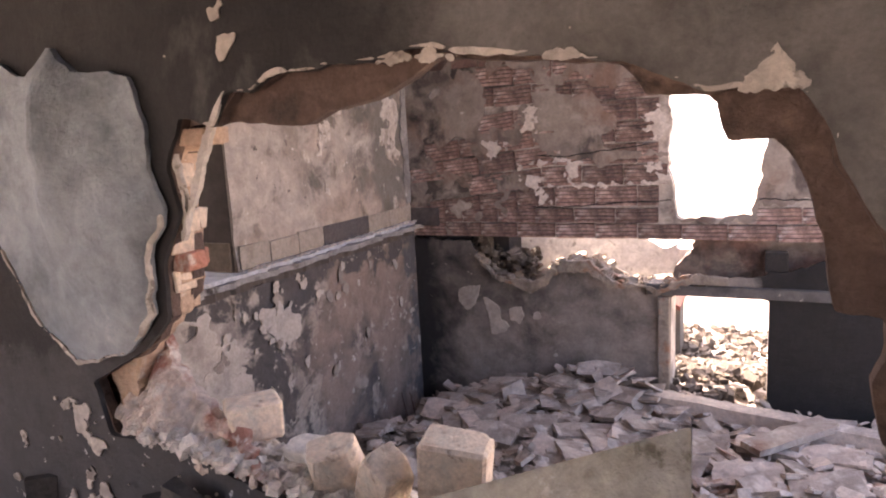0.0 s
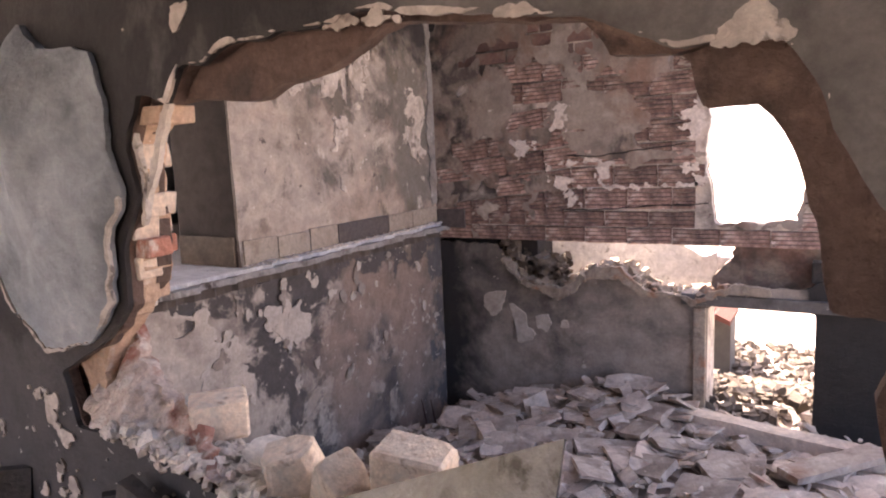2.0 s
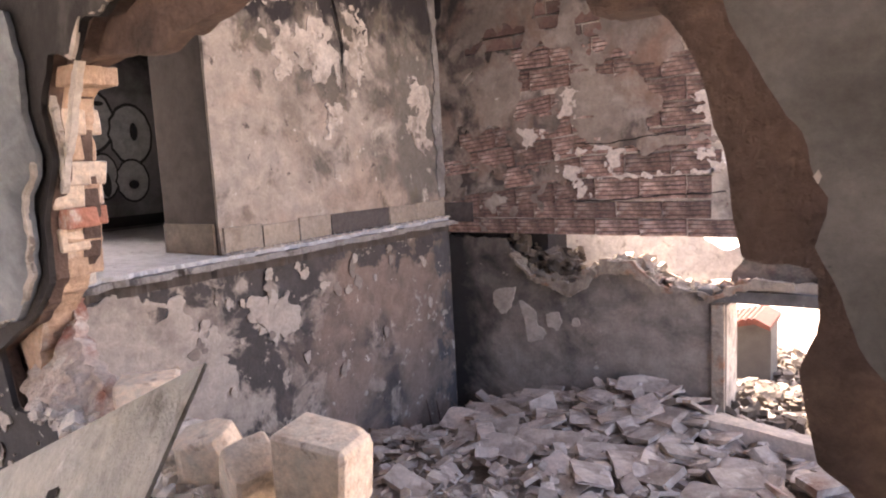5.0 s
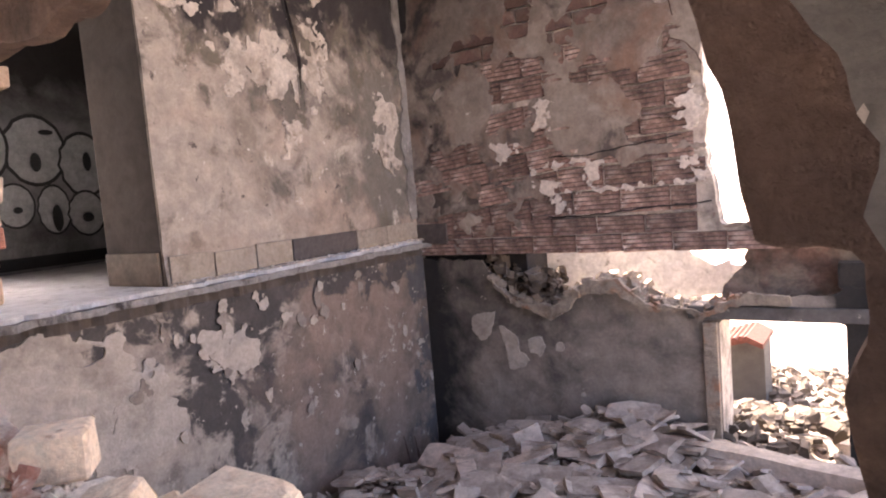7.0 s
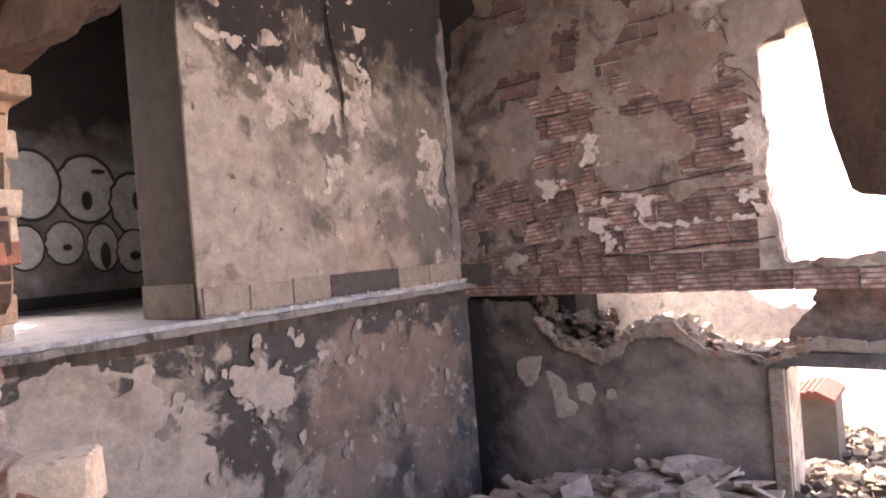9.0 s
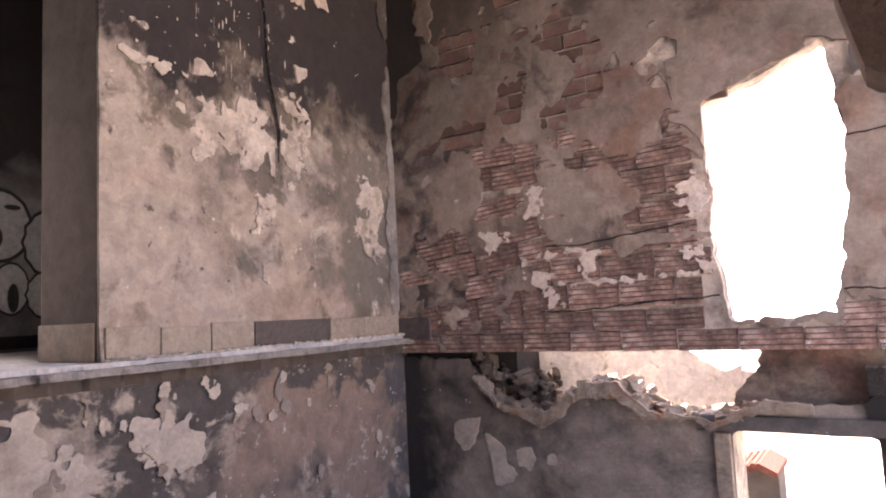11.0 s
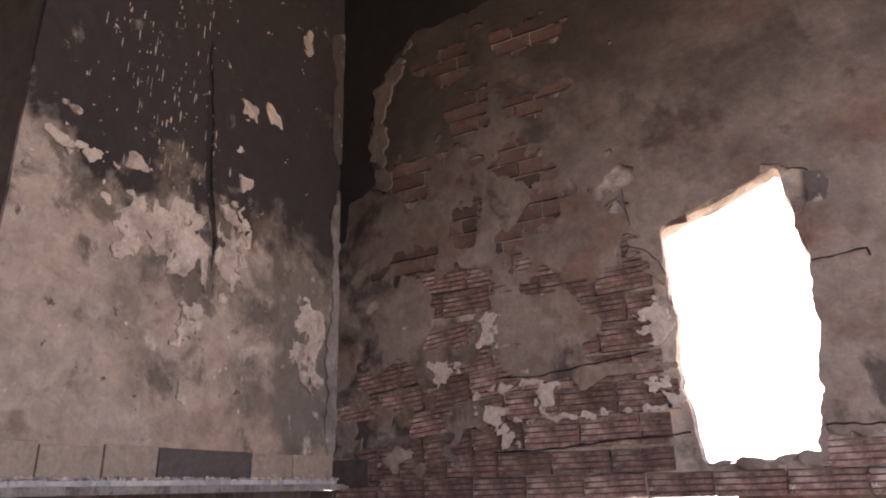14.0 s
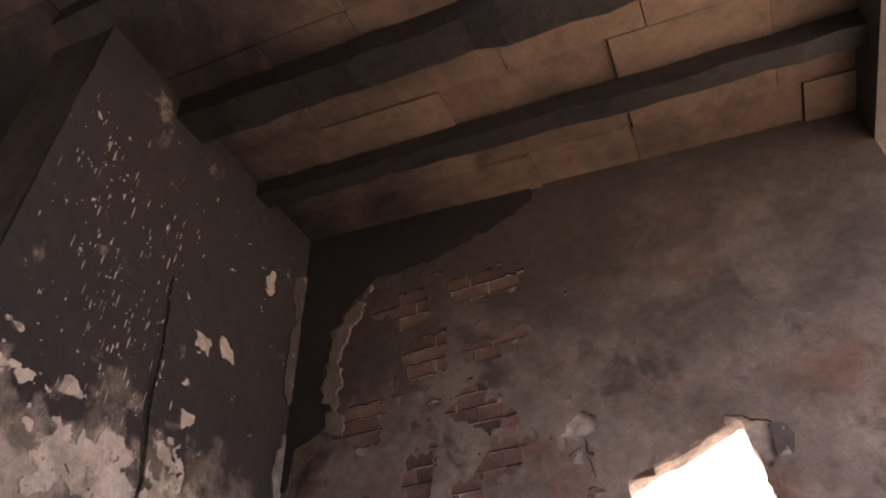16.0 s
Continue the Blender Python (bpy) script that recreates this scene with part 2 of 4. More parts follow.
M["charred"] = material("charred_timber", [(0.018, 0.016, 0.015), (0.035, 0.03, 0.027), (0.012, 0.011, 0.011)], 8.0, rough=0.8, bump=1.0)
M["ceiling"] = material("scorched_clay_ceiling", [(0.20, 0.135, 0.092), (0.26, 0.18, 0.125), (0.14, 0.097, 0.07)], 2.0, layers=[
    (SOOT_BLACK, 1.1, 0.70, 0.20, ("X", 1.6, 0.0, 0.40), 3)], vary=0.18, bump=0.6)
M["board"] = material("stained_olive_board", [(0.27, 0.25, 0.20), (0.36, 0.335, 0.28), (0.17, 0.155, 0.115)], 4.0, rough=0.45, layers=[
    ((0.30, 0.29, 0.275), 2.2, 0.52, 0.08, None, 7), ((0.56, 0.54, 0.50), 8.0, 0.63, 0.03, None, 2), ((0.10, 0.085, 0.06), 9.0, 0.66, 0.03, None, 5)], bump=0.4, mottle=0.35)
M["black_wood"] = material("burnt_wood", [(0.05, 0.045, 0.042), (0.09, 0.08, 0.072), (0.03, 0.027, 0.026)], 9.0, bump=0.7)
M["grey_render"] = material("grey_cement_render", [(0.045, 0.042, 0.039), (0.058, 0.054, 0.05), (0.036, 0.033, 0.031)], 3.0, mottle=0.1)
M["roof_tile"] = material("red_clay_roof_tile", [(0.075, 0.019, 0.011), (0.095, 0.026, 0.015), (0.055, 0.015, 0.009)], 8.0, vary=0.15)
M["lip"] = material("crumbling_lath_plaster", [(0.25, 0.205, 0.165), (0.33, 0.275, 0.22), (0.16, 0.125, 0.10)], 9.0, layers=[
    ((0.30, 0.17, 0.11), 5.0, 0.60, 0.05, None, 2)], bump=0.9)
M["soot_and_shade"] = material("soot_and_shade", [(0.016, 0.014, 0.014), (0.028, 0.025, 0.024)], 6.0, bump=0.4)
# pale groove faces paint in the light caught by the brick ribs
M["groove"] = material("pale_lit_rib_lines", [(0.44, 0.37, 0.31), (0.52, 0.45, 0.38), (0.26, 0.21, 0.175)], 6.0, layers=[
    ((0.10, 0.08, 0.07), 2.6, 0.56, 0.10, ("X", 1.3, 0.3, 0.14), 2),
    ((0.17, 0.105, 0.085), 7.0, 0.54, 0.05, None, 5),
    ((0.66, 0.59, 0.53), 5.0, 0.62, 0.05, ("X", 0.9, 1.9, 0.18), 7)])
M["grey_coat"] = material("dark_grey_coat", [(0.085, 0.078, 0.074), (0.125, 0.115, 0.108), (0.06, 0.054, 0.052)], 3.0, layers=[
    ((0.36, 0.32, 0.28), 12.0, 0.64, 0.02, None, 3)])
M["tan_coat"] = material("smoky_tan_plaster", [(0.24, 0.20, 0.17), (0.32, 0.27, 0.225), (0.17, 0.14, 0.12)], 3.0)
M["tan_light"] = material("light_tan_plaster", [(0.40, 0.345, 0.295), (0.47, 0.41, 0.35), (0.31, 0.26, 0.22)], 4.0)
M["brick_stub"] = material("broken_orange_brick", [(0.42, 0.28, 0.19), (0.52, 0.37, 0.26), (0.33, 0.20, 0.135)], 7.0, layers=[
    ((0.58, 0.50, 0.41), 6.0, 0.62, 0.05, None, 2), ((0.20, 0.12, 0.085), 8.0, 0.66, 0.04, None, 5)], vary=0.2, bump=0.9)
M["edge_coat"] = material("smoke_browned_plaster_edge", [(0.14, 0.118, 0.10), (0.19, 0.16, 0.135), (0.09, 0.075, 0.065)], 4.0)
M["rust"] = material("rusty_wire", [(0.07, 0.04, 0.03), (0.10, 0.055, 0.04)], 20.0, rough=0.8)
M["earth"] = material("pale_dry_earth", [(0.30, 0.26, 0.21), (0.37, 0.32, 0.265), (0.24, 0.20, 0.155)], 0.8, bump=0.8)


# ---- shaping helpers ----
TABLES = [np.random.RandomState(90 + i).rand(64, 64) for i in range(6)]


def vnoise(u, v, seed):
    tab = TABLES[seed % 6]
    u, v = u + seed * 7.31, v + seed * 3.17
    iu, iv = np.floor(u).astype(int), np.floor(v).astype(int)
    fu, fv = u - iu, v - iv
    fu, fv = fu * fu * (3 - 2 * fu), fv * fv * (3 - 2 * fv)
    a, b = tab[iu % 64, iv % 64], tab[(iu + 1) % 64, iv % 64]
    c, d = tab[iu % 64, (iv + 1) % 64], tab[(iu + 1) % 64, (iv + 1) % 64]
    return (a * (1 - fu) + b * fu) * (1 - fv) + (c * (1 - fu) + d * fu) * fv - 0.5


def fbm(u, v, freq, seed=0, octaves=4):
    total, amp = 0, 1.0
    for i in range(octaves):
        total = total + amp * vnoise(u * freq, v * freq, seed + i)
        freq, amp = freq * 2.1, amp * 0.55
    return total


def poly_sd(u, v, pts):
    """Signed distance to a polygon, positive inside."""
    d = np.full(np.shape(u), 1e9)
    inside = np.zeros(np.shape(u), bool)
    n = len(pts)
    for i in range(n):
        (ax, ay), (bx, by) = pts[i], pts[(i + 1) % n]
        ex, ey = bx - ax, by - ay
        k = np.clip(((u - ax) * ex + (v - ay) * ey) / (ex * ex + ey * ey + 1e-12), 0, 1)
        d = np.minimum(d, np.hypot(u - ax - k * ex, v - ay - k * ey))
        cross = (ay > v) != (by > v)
        inside ^= cross & (u < (bx - ax) * (v - ay) / (by - ay + 1e-12) + ax)
    return np.where(inside, d, -d)


def sheet(field, u0, u1, v0, v1, step, place, thick, closed=True, relief=0.0, seed=0):
    """A slab over the region where field(u, v) > 0, with a clean ragged rim.
    place(u, v, d) lays it into the world; d runs from 0 (face) to thick."""
    nu, nv = max(2, round((u1 - u0) / step)), max(2, round((v1 - v0) / step))
    us, vs = np.linspace(u0, u1, nu + 1), np.linspace(v0, v1, nv + 1)
    U, V = np.meshgrid(us, vs, indexing="ij")
    f = np.array(field(U, V), float)
    f[f == 0] = 1e-6
    bend = relief * fbm(U, V, 5.0, seed + 2, 4) if relief else np.zeros_like(U)
    verts, faces, key = [], [], {}

    def vert(k, u, v, d):
        if k not in key:
            key[k] = len(verts) // 2
            verts.append(place(u, v, d))
            verts.append(place(u, v, thick))
        return key[k]

    rims = []
    for i in range(nu):
        for j in range(nv):
            c = ((i, j), (i + 1, j), (i + 1, j + 1), (i, j + 1))
            s = [f[p] > 0 for p in c]
            if not any(s):
                continue
            poly, cuts = [], []
            for k in range(4):
                p, q = c[k], c[(k + 1) % 4]
                if s[k]:
                    poly.append(vert(p, us[p[0]], vs[p[1]], bend[p]))
                if s[k] != s[(k + 1) % 4]:
                    w = f[p] / (f[p] - f[q])
                    w = min(0.97, max(0.03, w))
                    n = vert((min(p, q), max(p, q)), us[p[0]] + w * (us[q[0]] - us[p[0]]), vs[p[1]] + w * (vs[q[1]] - vs[p[1]]),
                             bend[p] + w * (bend[q] - bend[p]))
                    poly.append(n)
                    cuts.append((n, s[k]))
                elif s[k] and ((k == 0 and j == 0) or (k == 1 and i == nu - 1) or (k == 2 and j == nv - 1) or (k == 3 and i == 0)):
                    rims.append((p, q))
            faces.append([2 * n for n in poly])
            if closed:
                faces.append([2 * n + 1 for n in reversed(poly)])
            for k in range(len(cuts)):
                (a, out), (b, _) = cuts[k], cuts[(k + 1) % len(cuts)]
                if out and a != b:
                    faces.append([2 * b, 2 * a, 2 * a + 1, 2 * b + 1])
    for p, q in rims:
        a, b = key[p], key[q]
        faces.append([2 * b, 2 * a, 2 * a + 1, 2 * b + 1])
    if not closed:
        used = sorted({n for fc in faces for n in fc})
        back = {n: k for k, n in enumerate(used)}
        verts = [verts[n] for n in used]
        faces = [[back[n] for n in fc] for fc in faces]
    me = bpy.data.meshes.new("sheet")
    me.from_pydata(verts, [], faces)
    me.update()
    return me


def lay(name, me, mat, parent=None, label="", category="", kind="", group=""):
    me.name = name
    me.materials.clear()
    me.materials.append(M[mat])
    ob = new(name, me)
    if parent is not None:
        ob.parent = parent
    return tagged(ob, label, category, group, kind)


def part(name, bm, mat, parent, label=""):
    me = bpy.data.meshes.new(name)
    bm.to_mesh(me)
    bm.free()
    return lay(name, me, mat, parent, label)


def thing(name, label, category, group="", kind="", at=(0, 0, 0)):
    ob = new(name)
    ob.location = at
    return tagged(ob, label, category, group, kind)


def box_bm(x0, x1, y0, y1, z0, z1, bevel=0.0, bm=None):
    bm = bm or bmesh.new()
    r = bmesh.ops.create_cube(bm, size=1.0, matrix=Matrix.Translation(((x0 + x1) / 2, (y0 + y1) / 2, (z0 + z1) / 2)) @ Matrix.Diagonal((x1 - x0, y1 - y0, z1 - z0, 1)))
    if bevel:
        es = list({e for v in r["verts"] for e in v.link_edges})
        bmesh.ops.bevel(bm, geom=es, offset=bevel, segments=2, affect="EDGES", profile=0.6)
    return bm


def box(name, x0, x1, y0, y1, z0, z1, mat, parent=None, bevel=0.0, **tags):
    me = bpy.data.meshes.new(name)
    bm = box_bm(x0, x1, y0, y1, z0, z1, bevel)
    bm.to_mesh(me)
    bm.free()
    return lay(name, me, mat, parent, **tags)


def chunk_mesh(rng, sx, sy, sz, rough=0.18, cuts=3, keep=0.55):
    """A broken lump: a box with corners knocked off and faces left uneven."""
    bm = box_bm(-sx / 2, sx / 2, -sy / 2, sy / 2, -sz / 2, sz / 2)
    for _ in range(cuts):
        n = Vector((rng.uniform(-1, 1), rng.uniform(-1, 1), rng.uniform(-1, 1)))
        n = Vector((n.x / sx, n.y / sy, n.z / sz)).normalized()
        reach = abs(n.x) * sx / 2 + abs(n.y) * sy / 2 + abs(n.z) * sz / 2
        g = bm.verts[:] + bm.edges[:] + bm.faces[:]
        r = bmesh.ops.bisect_plane(bm, geom=g, plane_co=n * reach * rng.uniform(keep, keep * 0.5 + 0.575), plane_no=n, clear_outer=True)
        es = [e for e in r["geom_cut"] if isinstance(e, bmesh.types.BMEdge)]
        if es:
            bmesh.ops.contextual_create(bm, geom=es)
    for v in bm.verts:
        v.co += Vector((rng.uniform(-1, 1) * sx, rng.uniform(-1, 1) * sy, rng.uniform(-1, 1) * sz)) * rough * 0.2
    bmesh.ops.recalc_face_normals(bm, faces=bm.faces[:])
    me = bpy.data.meshes.new("chunk")
    bm.to_mesh(me)
    bm.free()
    return me


def on_y(y, sign=1):
    return lambda u, v, d: (u, y + sign * d, v)


def on_x(x, sign=-1):
    return lambda u, v, d: (x + sign * d, u, v)

hz_m = bpy.data.materials.new("white_glow")
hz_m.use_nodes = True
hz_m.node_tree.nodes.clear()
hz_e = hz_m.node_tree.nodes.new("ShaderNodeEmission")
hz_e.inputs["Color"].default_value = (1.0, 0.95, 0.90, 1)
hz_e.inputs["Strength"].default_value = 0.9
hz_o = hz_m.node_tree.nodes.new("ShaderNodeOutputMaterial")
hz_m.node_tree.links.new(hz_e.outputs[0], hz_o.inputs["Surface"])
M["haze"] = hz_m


# ---- large structure ----
FRONT, BACK = -3.05, -2.90          # the two faces of the breached wall
ROOM_X = 3.4                        # far side of the ruined room
LOW = -2.3                          # under the rubble
TOP = 3.3

CHEEK_F = [(2.28, .69), (2.36, .70), (2.40, .77), (2.44, .70), (2.50, .61), (2.515, .55), (2.55, .48), (2.575, .435), (2.60, .415), (2.612, .36),
           (2.635, .33), (2.612, .27), (2.64, .20), (2.66, .15), (2.69, .11), (2.73, .0), (2.78, -.15), (2.84, -.4), (2.86, -1.6)]
CHEEK_B = [(2.10, .77), (2.15, .70), (2.29, .695), (2.31, .60), (2.41, .597), (2.445, .555), (2.464, .50), (2.476, .45), (2.494, .39), (2.502, .33), (2.514, .25),
           (2.53, .238), (2.61, .235), (2.612, .16), (2.592, .10), (2.592, .05), (2.61, -.03), (2.66, -.06), (2.70, -.12), (2.78, -.4), (2.82, -1.6)]
HOLE_F = [(.41, -.30), (.36, -.12), (.60, .0), (.74, .12), (.75, .30), (.83, .45), (.80, .58), (.87, .72), (.99, .69), (1.06, .78), (1.14, .78),
          (1.24, .82), (1.56, .82), (1.61, .838), (1.73, .825), (1.94, .80), (2.04, .785), (2.12, .77)] + CHEEK_F + [(2.15, -1.6), (2.0, -.9),
          (1.85, -.58), (1.24, -.42), (.95, -.38), (.7, -.31)]
HOLE_B = [(.44, -.28), (.36, -.05), (.52, .05), (.69, .16), (.75, .28), (.72, .34), (.75, .46), (.74, .59), (.79, .65), (.88, .70), (1.10, .70), (1.24, .675), (1.29, .68),
          (1.34, .72), (1.46, .725), (1.57, .765), (1.66, .825), (1.78, .81)] + CHEEK_B + [(2.15, -1.6), (1.95, -.85), (1.8, -.56), (1.2, -.41), (.9, -.35), (.6, -.29)]
HOLE_M = [(.43, -.29), (.40, -.02), (.57, .06), (.74, .18), (.77, .30), (.76, .42), (.77, .60), (.88, .695), (1.0, .71), (1.10, .725), (1.30, .72),
          (1.40, .76), (1.54, .80), (1.68, .83), (1.80, .81)] + [(x + .016, z + .006) for x, z in CHEEK_B] + [(2.15, -1.6), (1.97, -.87), (1.82, -.57),
          (1.22, -.415), (.92, -.36), (.65, -.30)]
HX0, HX1, HZ0, HZ1 = -0.35, 3.05, -1.6, 1.15

near_wall = thing("wall_near", "thick burnt masonry wall with a ragged breach knocked through it", "wall", kind="structure")


def breach(mixing, seed, amp=0.012):
    def f(u, v):
        sd = poly_sd(u, v, (HOLE_F, HOLE_M, HOLE_B)[mixing])
        return -(sd + amp * fbm(u, v, 14.0, seed, 4))
    return f


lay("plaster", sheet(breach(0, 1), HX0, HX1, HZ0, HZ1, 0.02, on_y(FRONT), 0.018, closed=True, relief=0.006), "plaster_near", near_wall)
for k, (m, y0, y1) in enumerate(((0, FRONT + .018, FRONT + .055), (2, FRONT + .055, FRONT + .10), (1, FRONT + .10, BACK))):
    lay("masonry", sheet(breach(m, 2 + k, 0.013 if m else 0.020), HX0, HX1, HZ0, HZ1, 0.025, on_y(y0), y1 - y0, closed=True), "core", near_wall)
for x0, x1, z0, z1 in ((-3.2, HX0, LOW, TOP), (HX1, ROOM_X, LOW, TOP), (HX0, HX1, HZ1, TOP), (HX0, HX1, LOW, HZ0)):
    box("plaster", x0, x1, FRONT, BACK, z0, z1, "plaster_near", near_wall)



def blob(name, pts, place, mat, parent, amp=0.02, step=0.012, thick=0.004, seed=1, freq=16.0, label=""):
    """A ragged flake of plaster or stain over a polygon."""
    us, vs = [p[0] for p in pts], [p[1] for p in pts]
    me = sheet(lambda u, v: poly_sd(u, v, pts) + amp * fbm(u, v, freq, seed, 4), min(us) - .03, max(us) + .03, min(vs) - .03, max(vs) + .03,
               step, place, thick, closed=False)
    return lay(name, me, mat, parent, label)


# hanging slab of pale plaster beside the breach
FLAP = [(-.02, .92), (.13, .94), (.27, .88), (.40, .96), (.49, .88), (.72, .85), (.75, .71), (.74, .58), (.80, .46), (.73, .32), (.71, .14),
        (.58, .01), (.33, -.05), (.16, .09), (-.01, .38), (-.3, .55), (-.3, .9)]


def flap_place(u, v, d):
    swell = 0.06 * math.exp(-((u - 0.50) / 0.22) ** 2 - ((v - 0.42) / 0.4) ** 2)
    fold = math.exp(-((u - 0.40 - 0.10 * (v - 0.6)) / 0.085) ** 2) * min(1.0, max(0.0, (v - 0.30) / 0.35))
    lap = math.exp(-((u - 0.70) / 0.07) ** 2 - ((v - 0.44) / 0.10) ** 2)
    hold = min(1.0, max(0.0, float(poly_sd(u, v, FLAP)) / 0.13))
    return (u, FRONT - 0.024 - (swell + 0.075 * fold) * hold * (2 - hold) - 0.02 * lap + d, v)


lay("plaster_flap", sheet(lambda u, v: poly_sd(u, v, FLAP) + 0.018 * fbm(u, v, 11, 2, 4), -.3, .86, -.1, 1.0, 0.015, flap_place, 0.02, relief=0.010),
    "flap", near_wall, "pale blue-grey plaster slab hanging loose")
lay("plaster_rim", sheet(lambda u, v: np.minimum(0.004 + 0.009 * fbm(u, v, 13, 3, 4) - np.abs(poly_sd(u, v, FLAP) + 0.018 * fbm(u, v, 11, 2, 4) - 0.004), np.minimum(0.45 - v, u - 0.02)),
                         -.3, .86, -.1, .46, 0.008, lambda u, v, d: flap_place(u, v, d - 0.006), 0.012, closed=False), "pale_plaster", near_wall, "pale broken edge of the hanging slab")
for k, pts in enumerate(([(1.50, .815), (1.60, .838), (1.68, .828), (1.75, .815), (1.64, .81)], [(1.95, .795), (1.98, .808), (2.02, .80), (2.03, .788), (1.99, .79)],
                         [(2.33, .695), (2.40, .78), (2.46, .695)], [(1.02, 1.0), (1.06, 1.01), (1.06, .98), (1.03, .97)], [(1.04, .93), (1.10, .93), (1.08, .87), (1.04, .86)])):
    blob("pale_patch", pts, on_y(FRONT - 0.004), "pale_plaster" if k < 3 else "tan_light", near_wall, 0.022, 0.005, 0.005, k, 30.0)


def strand(name, pts, radius, mat, parent, label="", seed=0, jitter=0.006):
    """A thin uneven rope of material along a few points."""
    rng = random.Random(seed)
    cu = bpy.data.curves.new(name, "CURVE")
    cu.dimensions, cu.bevel_depth, cu.bevel_resolution = "3D", 1.0, 1
    sp = cu.splines.new("POLY")
    fine = []
    for a, b in zip(pts, pts[1:]):
        n = max(2, round((Vector(b) - Vector(a)).length / 0.03))
        fine += [Vector(a).lerp(Vector(b), i / n) for i in range(n)]
    fine.append(Vector(pts[-1]))
    sp.points.add(len(fine) - 1)
    for i, p in enumerate(fine):
        sp.points[i].co = (*(p + Vector([rng.uniform(-jitter, jitter) for _ in range(3)])), 1)
        sp.points[i].radius = radius * rng.uniform(0.6, 1.3)
    tmp = new(name, cu)
    me = bpy.data.meshes.new_from_object(tmp.evaluated_get(bpy.context.evaluated_depsgraph_get()))
    bpy.data.objects.remove(tmp)
    bpy.data.curves.remove(cu)
    return lay(name, me, mat, parent, label)


blob("plaster_edge", [(1.035, .80), (.975, .71), (.925, .60), (.88, .50), (.81, .36), (.798, .36), (.858, .50), (.905, .61), (.957, .715), (1.015, .80)], on_y(-3.025), "pale_plaster", near_wall, 0.010, 0.004, 0.018, 2, 24.0)
blob("plaster_edge", [(.80, .66), (.812, .66), (.828, .58), (.845, .50), (.83, .40), (.818, .40), (.828, .50), (.808, .58)], on_y(-3.03), "pale_plaster", near_wall, 0.010, 0.004, 0.016, 3, 24.0)
RIM = sheet(lambda u, v: np.minimum(0.003 + 0.011 * fbm(u, v, 13, 3, 4) - np.abs(poly_sd(u, v, HOLE_F) + 0.012 * fbm(u, v, 14.0, 1, 4) + 0.006), v - 0.35),
            0.95, 2.75, 0.35, 0.9, 0.009, on_y(FRONT - 0.007), 0.010, closed=False)
lay("plaster_rim", RIM, "pale_plaster", near_wall, "pale broken edge of the plaster")


def rough_brick(rng, lx, ly, lz, cuts=2, keep=0.55):
    me = chunk_mesh(rng, lx, ly, lz, 0.10, cuts, keep)
    bm = bmesh.new()
    bm.from_mesh(me)
    bmesh.ops.bevel(bm, geom=bm.edges[:], offset=min(lx, ly, lz) * 0.07, segments=1, affect="EDGES")
    bmesh.ops.triangulate(bm, faces=[f for f in bm.faces if len(f.verts) > 4])
    bm.to_mesh(me)
    bm.free()
    return me


LOWER_FLAKES = [(-.34, -.14), (.10, -.17), (.32, -.20), (.40, -.36), (.75, -.40), (1.15, -.48), (1.15, -.74), (-.34, -.74)]
lay("plaster_flakes", sheet(lambda u, v: np.minimum(poly_sd(u, v, LOWER_FLAKES), 0.12 * (fbm(u, v, 12, 3, 5) + 0.5 * fbm(u, v * 0.6, 5, 1, 3) - 0.32)), -.34, 1.15, -.74, -.12, 0.007, on_y(FRONT - 0.008), 0.006, closed=False),
    "pale_plaster", near_wall)

# broken brick ends that show in the left cheek of the breach
EDGE = [(-.3, .46), (-.12, .46), (.0, .53), (.12, .64), (.22, .73), (.32, .75), (.39, .71), (.5, .72), (.62, .76), (.70, .86)]
blob("mortar_bed", [(x + 0.03, z) for z, x in EDGE] + [(x - 0.2, z) for z, x in reversed(EDGE)], on_y(-2.995), "brick_stub", near_wall, 0.03, 0.012, 0.10, 6, 16.0)
rng = random.Random(11)
z = -0.30
while z < 0.11:
    h = rng.uniform(0.035, 0.07)
    edge = float(np.interp(z + h / 2, [e[0] for e in EDGE], [e[1] for e in EDGE]))
    for y in (-2.90,):
        ob = lay("brick", rough_brick(rng, rng.uniform(.08, .15), 0.10, h * 1.5 - 0.003, 4), "brick_red" if -.24 < z < -.19 and y < -2.95 else "rubble_pale", near_wall)
        ob.location = (edge - 0.075 + rng.uniform(-.035, .02), y, z + h / 2)
        ob.rotation_euler = [rng.uniform(-1, 1) * a for a in (.5, .6, .8)]
    z += h
for z, h, x, mat in ((.160, .072, .735, "brick_stub"), (.232, .066, .755, "brick_pale"), (.292, .052, .80, "brick_red"), (.352, .064, .775, "brick_pale"), (.418, .064, .80, "brick_pale"),
                     (.487, .070, .785, "brick_stub"), (.558, .068, .795, "brick_pale"), (.620, .052, .78, "brick_pale"), (.668, .046, .93, "brick_stub")):
    for y, back in ((-2.975, 0.0), (-2.915, -.035)):
        ob = lay("brick", rough_brick(rng, .26, 0.085, h + 0.003, 2, 0.86), mat, near_wall)
        ob.location = (x + back - 0.13, y, z)
        ob.rotation_euler = [rng.uniform(-1, 1) * a for a in (.05, .04, .12)]

def mound(u, v, d):
    lump = 0.07 * fbm(u, v, 6.0, 2, 4) + 0.03 * fbm(u, v, 19.0, 4, 3)
    return (u, -3.045 + 0.45 * max(0.0, v + .34) + float(lump) + d * 0.4, v)


